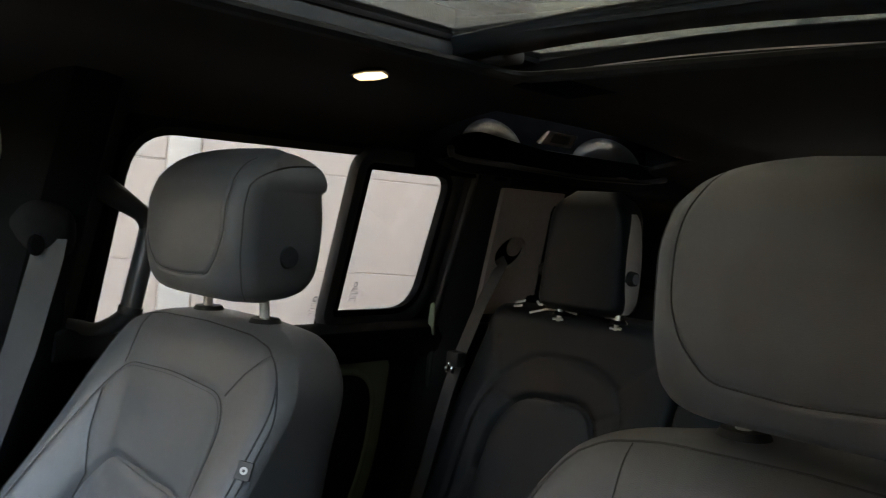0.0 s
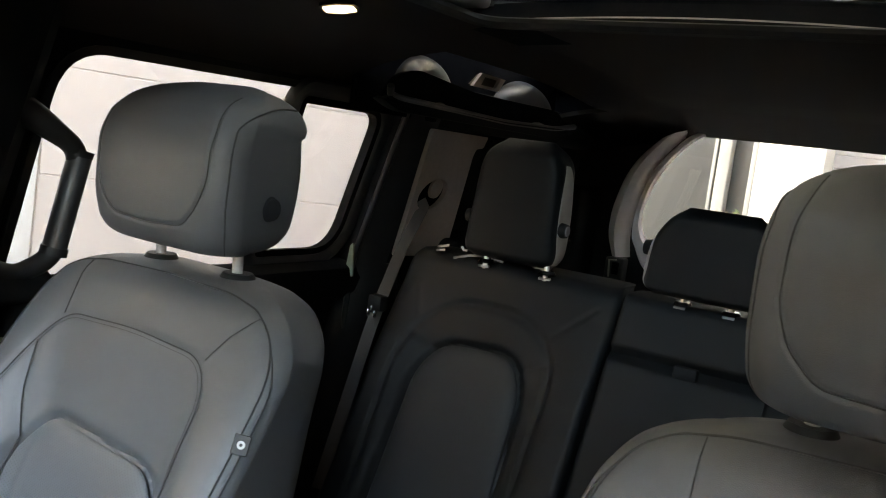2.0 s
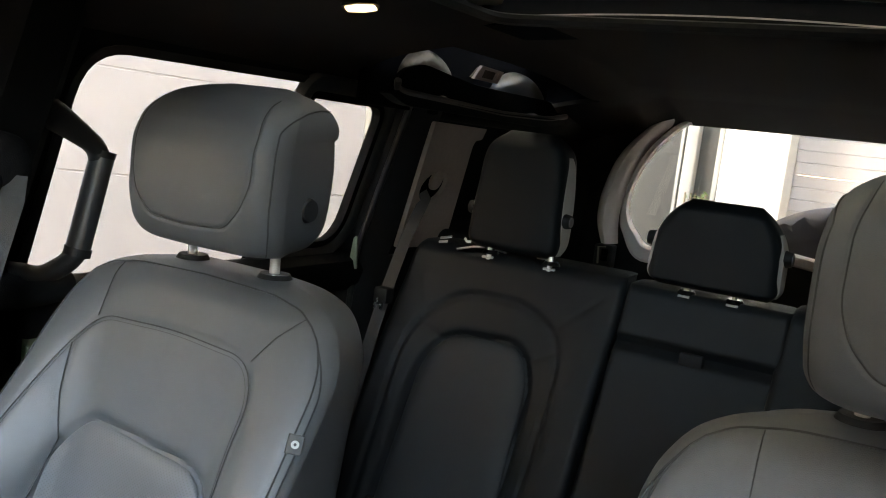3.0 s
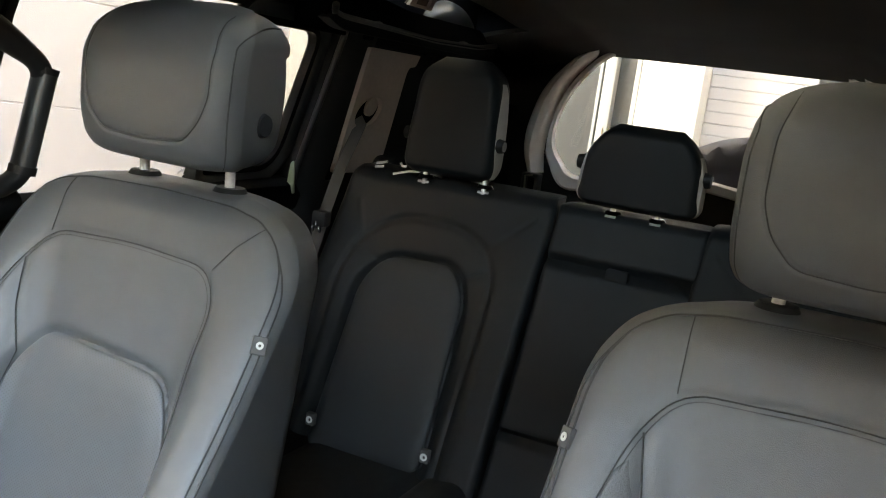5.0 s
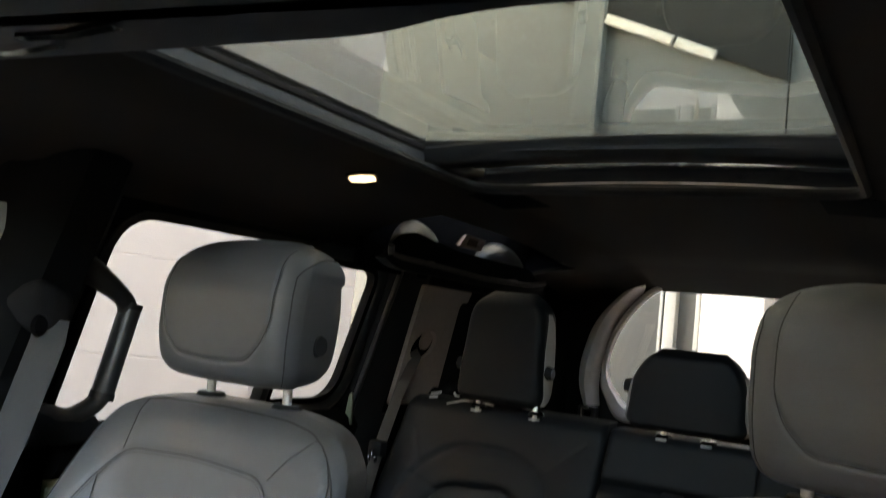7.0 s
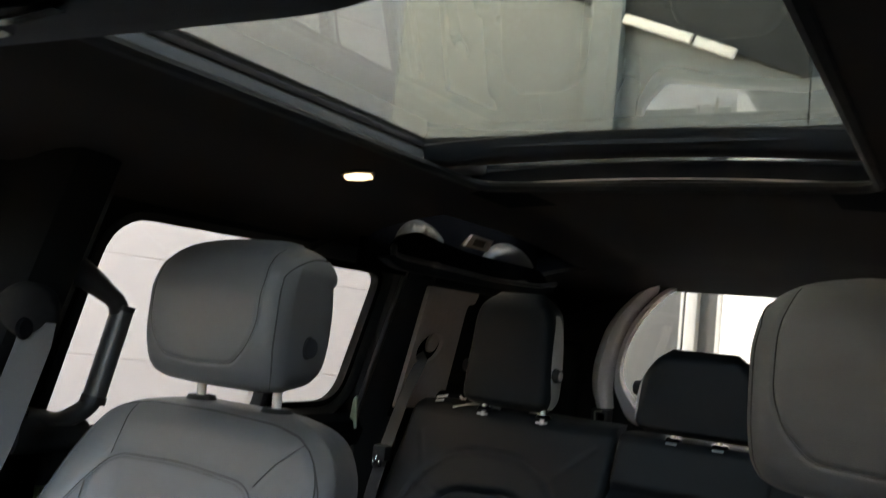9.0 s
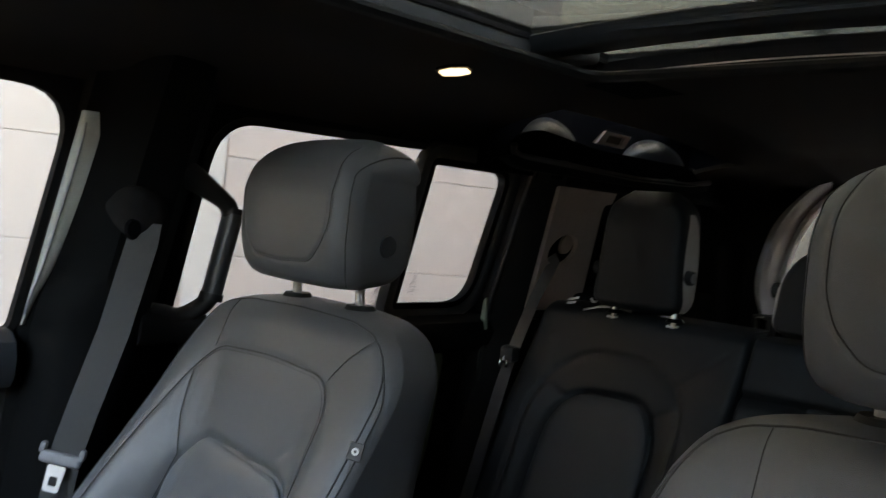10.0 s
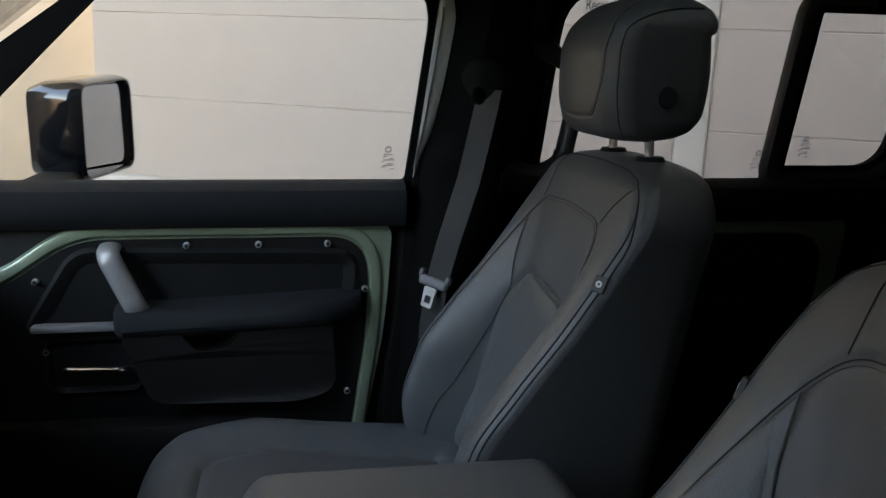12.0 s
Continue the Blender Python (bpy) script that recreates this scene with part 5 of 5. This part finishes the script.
rear_headrest(mid, 0.008, 0.936, 1.108, 0.126, 0.075, 0.06, 0.38, 0.44)
for f_ in (-1, 1):
    tube("post", [(0.008 + f_ * 0.046, 0.856, 0.905), (0.008 + f_ * 0.046, 0.860, 0.96)], 0.006, STEEL, mid, 12, "bright chrome headrest post", up=(0, 1, 0))
    b = bmesh.new()
    bmesh.ops.create_cone(b, cap_ends=True, segments=20, radius1=0.020, radius2=0.014, depth=0.008, matrix=Matrix.Translation((0.008 + f_ * 0.046, 0.860, 0.926)))
    part("post_collar", b, GLOSS, mid)
    strap("post_guide", [(0.008 + f_ * 0.046 - 0.011, 0.842, 0.919), (0.008 + f_ * 0.046 + 0.011, 0.842, 0.919)], 0.006, 0.004, STEEL, mid, up=(0, 0.3, -0.95), label="bright metal post guide")


# ---------- tail door ----------
tail = thing("door_4", (0, 1.82, 0.3), "closed tail door with a wide window and grey trim", "tail door", kind="structure")


def tail_at(x, z, d):
    return (x, 1.80 + d, z)


def arch(half, n=8):
    """A smooth line through a half outline (x, z) and its mirror image, from one foot over the top to the other."""
    pts = [Vector(q) for q in half] + [Vector((-x, z)) for x, z in reversed(half)]
    out = []
    for k in range(len(pts) - 1):
        a, b, c, d = pts[max(k - 1, 0)], pts[k], pts[k + 1], pts[min(k + 2, len(pts) - 1)]
        for q in range(n):
            u = q / n
            w = 0.5 * (2 * b + (c - a) * u + (2 * a - 5 * b + 4 * c - d) * u * u + (3 * b - a - 3 * c + d) * u ** 3)
            out.append((w.x, w.y))
    return out + [tuple(pts[-1])]


GLASS_EDGE = arch([(0.0, 0.955), (0.25, 0.925), (0.40, 0.902), (0.456, 0.940), (0.488, 0.99), (0.491, 1.055), (0.465, 1.140), (0.411, 1.226), (0.333, 1.293), (0.22, 1.310)])
FRAME_OUT = arch([(0.0, 0.918), (0.25, 0.888), (0.43, 0.852), (0.500, 0.935), (0.513, 0.99), (0.505, 1.062), (0.480, 1.152), (0.430, 1.232), (0.350, 1.300), (0.22, 1.318)])
BAND_IN = arch([(0.512, 0.895), (0.520, 0.95), (0.520, 1.00), (0.510, 1.062), (0.485, 1.154), (0.435, 1.236), (0.355, 1.304), (0.22, 1.324)])
BAND_OUT = arch([(0.556, 0.895), (0.578, 0.95), (0.583, 1.00), (0.576, 1.06), (0.546, 1.157), (0.489, 1.236), (0.400, 1.302), (0.22, 1.330)])
plate("door_skin", [(-0.80, FLOOR), (0.80, FLOOR), (0.80, BELT), (0.66, 1.42), (-0.66, 1.42), (-0.80, BELT)], [FRAME_OUT[:-1]], tail_at, 0.0185, 0.04, BLACK, tail)
rows = []
for k, d in ((-0.02, 0.018), (0.0, -0.006), (0.06, -0.022), (0.20, -0.042), (0.42, -0.054), (0.65, -0.050), (0.85, -0.034), (1.0, -0.010), (1.02, 0.018)):
    rows.append([tail_at(x0 + (x1 - x0) * k, z0 + (z1 - z0) * k, d) for (x0, z0), (x1, z1) in zip(BAND_IN, BAND_OUT)])
mesh_ob("window_trim", *loft(rows, cap=False, closed=False), PALEGREY, tail, "satin grey window surround")
rows = []
for k, d in ((0.0, 0.018), (0.06, 0.000), (0.2, -0.004), (0.8, 0.004), (1.0, 0.026)):
    rows.append([tail_at(x0 + (x1 - x0) * k, z0 + (z1 - z0) * k, d) for (x0, z0), (x1, z1) in zip(FRAME_OUT[:-1], GLASS_EDGE[:-1])])
mesh_ob("window_frame", *loft(rows, cap=False), PALEGREY, tail, "pale inner window edge")
pane = plate("pane", FRAME_OUT[:-1], [], tail_at, 0.024, 0.028, PRIVACY, tail, "privacy-tinted tail window")
for s in (-1, 1):
    d = thing("d_pillar_trim", (s * 0.60, 1.70, 0.8), "black rear corner pillar trim with a bright latch", "pillar trim", "rear pillars")
    box("pillar_cover", (s * 0.615, 1.60, 0.55), (s * 0.80, 1.785, 1.10), SILL, d, 0.02, 3)
    box("latch_housing", (s * 0.500, 1.738, 0.820), (s * 0.558, 1.785, 0.893), FRAMEGREY, d, 0.006, 3, "grey latch housing")
    # solid near-black patch, painted shade of the latch opening
    box("latch_recess", (s * 0.512, 1.734, 0.842), (s * 0.534, 1.740, 0.880), DEEP, d, 0.004, 2, "near-black patch for the shade in the latch opening")
    strap("latch", [(s * 0.540, 1.735, 0.832), (s * 0.544, 1.735, 0.884), (s * 0.520, 1.735, 0.888)], 0.005, 0.004, EDGE, d, up=(0, 1, 0), label="bright latch edge")

# spare wheel in a ruffled cover behind the tail door
wheel = thing("spare_wheel", (0.14, 2.06, 0.70), "spare wheel in a grey elasticated cloth cover behind the tail window", "spare wheel")
rows = []
N = 120
for t, (r, y) in enumerate(((0.10, 2.17), (0.30, 2.175), (0.375, 2.155), (0.398, 2.11), (0.400, 2.05), (0.397, 2.00), (0.388, 1.968), (0.373, 1.948), (0.358, 1.943))):
    rows.append([])
    for i in range(N):
        a = 2 * math.pi * i / N
        ruffle = 0.016 * math.sin(i * math.pi / 2.0 + 0.7 * math.sin(i * 0.9)) * max(0, (t - 5) / 3)
        rows[-1].append((0.14 + (r + ruffle * 0.6) * math.sin(a), y + ruffle, 0.70 + (r + ruffle) * math.cos(a)))
mesh_ob("cover", *loft(rows, cap=True), COVER, wheel, "ruffled grey cloth cover")
b = bmesh.new()
bmesh.ops.create_cone(b, cap_ends=True, segments=48, radius1=0.350, radius2=0.350, depth=0.12, matrix=Matrix.Translation((0.14, 2.01, 0.70)) @ Matrix.Rotation(radians(90), 4, "X"))
part("tyre", b, RUBBER, wheel)
box("carrier", (0.05, 1.89, 0.60), (0.23, 1.97, 0.80), BLACK, wheel, 0.01, 2)

# ---------- door mirror ----------
mir = thing("door_mirror", (-1.08, -0.96, 0.86), "black gloss door mirror outside the front window", "door mirror")
mt = Matrix.Translation((-1.108, -0.948, 0.958)) @ Matrix.Rotation(radians(-14), 4, "Z")
mo = rounded([(-0.125, -0.100), (0.118, -0.105), (0.122, 0.095), (-0.118, 0.108)], 0.042, 8)


def mir_at(a, b, d):
    return tuple(mt @ Vector((a, d, b)))


rows = []
for d, g in ((-0.075, -0.055), (-0.073, -0.035), (-0.06, -0.012), (-0.03, 0.0), (0.03, 0.003), (0.050, 0.0), (0.058, -0.005), (0.057, -0.009), (0.050, -0.012), (-0.030, -0.016)):
    rows.append([mir_at(x, z, d) for x, z in offset_poly(mo, g)])
mesh_ob("housing", *loft(rows), GLOSS, mir)
plate("mirror_glass", offset_poly(mo, -0.017), [], lambda a, b, d: mir_at(a, b, d - 0.235 * a), 0.012, 0.017, MIRROR, mir, "silvered mirror glass")
box("mount_arm", (-1.02, -1.02, 0.830), (-0.84, -0.93, 0.875), BLACK, mir, 0.015, 3)

# ---------- outside ----------
GROUND = -0.48
ground = box("ground", (-300, -300, GROUND - 0.2), (300, 300, GROUND), PAVING, None, 0)
tagged(ground, "pale stone paving round the car", "ground", kind="structure")
WX = -4.36
yard = thing("boundary_wall", (WX, 0, GROUND), "tall cream rendered wall of long panels with recessed joints", "wall", kind="structure")
box("wall_core", (WX - 0.30, -2.05, GROUND - 0.2), (WX - 0.006, 3.7, 9.7), JOINT, yard, 0)

H = 0.53
z0 = 0.825 - 3 * H
while z0 < 9.5:
    box("panel", (WX - 0.05, -2.05, z0 + 0.003), (WX, 1.690, z0 + H - 0.003), CONCRETE, yard, 0.003, 1)
    box("panel", (WX - 0.05, 1.868, z0 + 0.003), (WX, 3.7, z0 + H - 0.003), CONCRETE, yard, 0.003, 1)
    z0 += H
box("pilaster", (WX - 0.05, 1.698, GROUND), (WX + 0.02, 1.860, 9.7), WHITEWALL, yard, 0.01, 2, "white painted pilaster")
box("plinth", (WX, -2.05, GROUND - 0.2), (WX + 0.12, 3.7, 0.31), WHITEWALL, yard, 0.01, 2, "white painted plinth")
SIGN = mat("sign_grey", (0.022, 0.021, 0.020), 0.6, spread=0.05)


def wall_word(text, y, z, size):
    """Raised lettering on the wall, one mesh for a word."""
    cu = bpy.data.curves.new("lettering", "FONT")
    cu.body = text
    cu.size = size
    cu.extrude = 0.002
    tmp = bpy.data.objects.new("lettering", cu)
    scene.collection.objects.link(tmp)
    me = bpy.data.meshes.new_from_object(tmp.evaluated_get(bpy.context.evaluated_depsgraph_get()))
    bpy.data.objects.remove(tmp)
    bm = bmesh.new()
    bm.from_mesh(me)
    turn = Matrix.Translation((WX + 0.002, y, z)) @ Matrix.Rotation(radians(90), 4, "Z") @ Matrix.Rotation(radians(90), 4, "X") @ Matrix.Diagonal((0.62, 1, 1, 1))
    bmesh.ops.transform(bm, matrix=turn, verts=bm.verts)
    part("lettering", bm, SIGN, yard, "near-black lettering", smooth=False)


wall_word("Reception", 1.165, 1.436, 0.086)
wall_word("Service &", 1.225, 1.332, 0.086)
yard.rotation_euler = (radians(-1.3), 0, radians(-27.5))
tan = box("house_wall", (-6.5, -18.0, GROUND), (-6.2, -1.2, 12.0), TAN, None, 0.02)
tagged(tan, "tan rendered house wall beyond the yard wall", "house wall", kind="structure")
back = thing("house", (-1.0, 7.0, GROUND), "pale house with grey shutter, white posts and beige siding", "house")
box("wall", (-9.0, 7.0, GROUND), (-1.68, 7.3, 2.9), METAL_GREY, back, 0.01, 2, "grey-green garage shutter")
for x0, x1 in ((-1.782, -1.750), (-1.736, -1.632), (-1.455, -1.410)):
    box("post", (x0, 6.9, GROUND), (x1, 7.05, 2.9), POSTGREY, back, 0.01, 2, "weathered white post")
box("side_panel", (-1.68, 7.02, GROUND), (-1.31, 7.2, 2.9), METAL_GREY, back, 0.01, 2)
box("pier", (-1.335, 6.6, GROUND), (-0.815, 7.2, 2.9), WHITEWALL, back, 0.01, 2, "broad white pier in sunlight")
for k in range(32):
    z = GROUND + k * 0.104
    box("siding_board", (-0.815, 6.98, z), (0.05, 7.2, z + 0.1035), SIDING, back, 0.006, 1)
box("wall", (0.05, 7.0, GROUND), (2.4, 7.3, 2.9), METAL_GREY, back, 0.01, 2, "grey-green wall")

# upper storey of the house, seen through the roof glass
for x0, x1 in ((-9.0, -6.745), (-6.735, -2.745), (-2.735, -0.815), (-0.805, 2.4)):
    box("upper_panel", (x0, 7.0, 2.9), (x1, 7.25, 8.5), SOFFIT, back, 0.006, 1, "light grey-green upper wall panel")
dark = [(-3.80, 4.83), (-0.82, 3.55), (-0.82, 6.6), (-3.80, 7.6)]
plate("dark_roof", dark, [], lambda x, z, d: (x, 6.98 - d, z), 0.0, 0.06, DARKROOF, back, "dark sloping roof face")
box("column", (-2.88, 6.85, 2.9), (-2.545, 6.98, 8.5), SOFFIT, back, 0.01, 1)
for (xa, za), (xb, zb) in (((-2.53, 4.25), (-1.86, 3.98)), ((-1.82, 3.96), (-1.45, 3.80))):
    strap("gutter", [(xa, 6.88, za), (xb, 6.88, zb)], 0.09, 0.05, WHITEWALL, back, label="white gutter length", up=(0, 1, 0))
# unseen sheet high overhead, added to hold back sky light
canopy = box("canopy", (-7.5, -7.5, 8.5), (2.4, 7.25, 8.8), CANOPY, None, 0.02)
tagged(canopy, "unseen grey-green canopy added to cut the sky light on the car", "canopy", kind="structure")
canopy.name = "ceiling_light_block"
# unseen wall, added to keep light off the open driver's side
side = box("wall_light_block", (1.45, -2.55, GROUND), (1.75, 1.0, 7.6), SLATE, None, 0.02)
tagged(side, "unseen dark grey wall added to block light at the open side", "wall", kind="structure")
# unseen pale wall, added as a reflector for the rear trim
bounce_wall = box("wall_light_bounce", (1.45, 1.0, GROUND), (1.75, 6.9, 4.5), GREYWALL, None, 0.02)
tagged(bounce_wall, "unseen lower pale grey wall added to bounce light into the rear", "wall", kind="structure")

# two unseen walls ahead of the car, added to shape the front light
front_block = box("wall_front_block", (-6.2, -8.3, GROUND), (2.9, -8.0, 5.4), BROWN, None, 0.02)
tagged(front_block, "unseen dark brown wall added in front to cut low light", "wall", kind="structure")
front_block_low = box("wall_front_block_low", (2.9, -8.3, GROUND), (12.0, -8.0, 2.7), BROWN, None, 0.02)
tagged(front_block_low, "unseen low dark brown wall added to trim the light gap", "wall", kind="structure")

random.seed(5)
shrub = thing("shrub", (-1.53, 6.7, GROUND), "small leafy shrub against the grey panel", "shrub")
vs, fs = [], []
for i in range(150):
    a, r, h = random.uniform(0, 6.28), random.uniform(0, 0.09), random.uniform(0.45, 1.43)
    c = Vector((-1.53 + r * math.cos(a) * 1.3, 6.7 + r * math.sin(a), GROUND + h))
    d1 = Vector((random.uniform(-1, 1), random.uniform(-1, 1), random.uniform(-1, 1))).normalized() * 0.035
    d2 = d1.cross(Vector((random.uniform(-1, 1), random.uniform(-1, 1), random.uniform(-1, 1)))).normalized() * 0.014
    k = len(vs)
    vs += [c - d1, c + d2, c + d1, c - d2]
    fs.append((k, k + 1, k + 2, k + 3))
mesh_ob("foliage", vs, fs, LEAF, shrub, smooth=False)
for k in range(5):
    tube("stem", [(-1.53, 6.7, GROUND), (-1.53 + 0.03 * (k - 2), 6.7, GROUND + 0.6), (-1.53 + 0.045 * (k - 2), 6.7 + 0.03 * (k % 2), GROUND + 1.4)], 0.008, TWIG, shrub, 5)
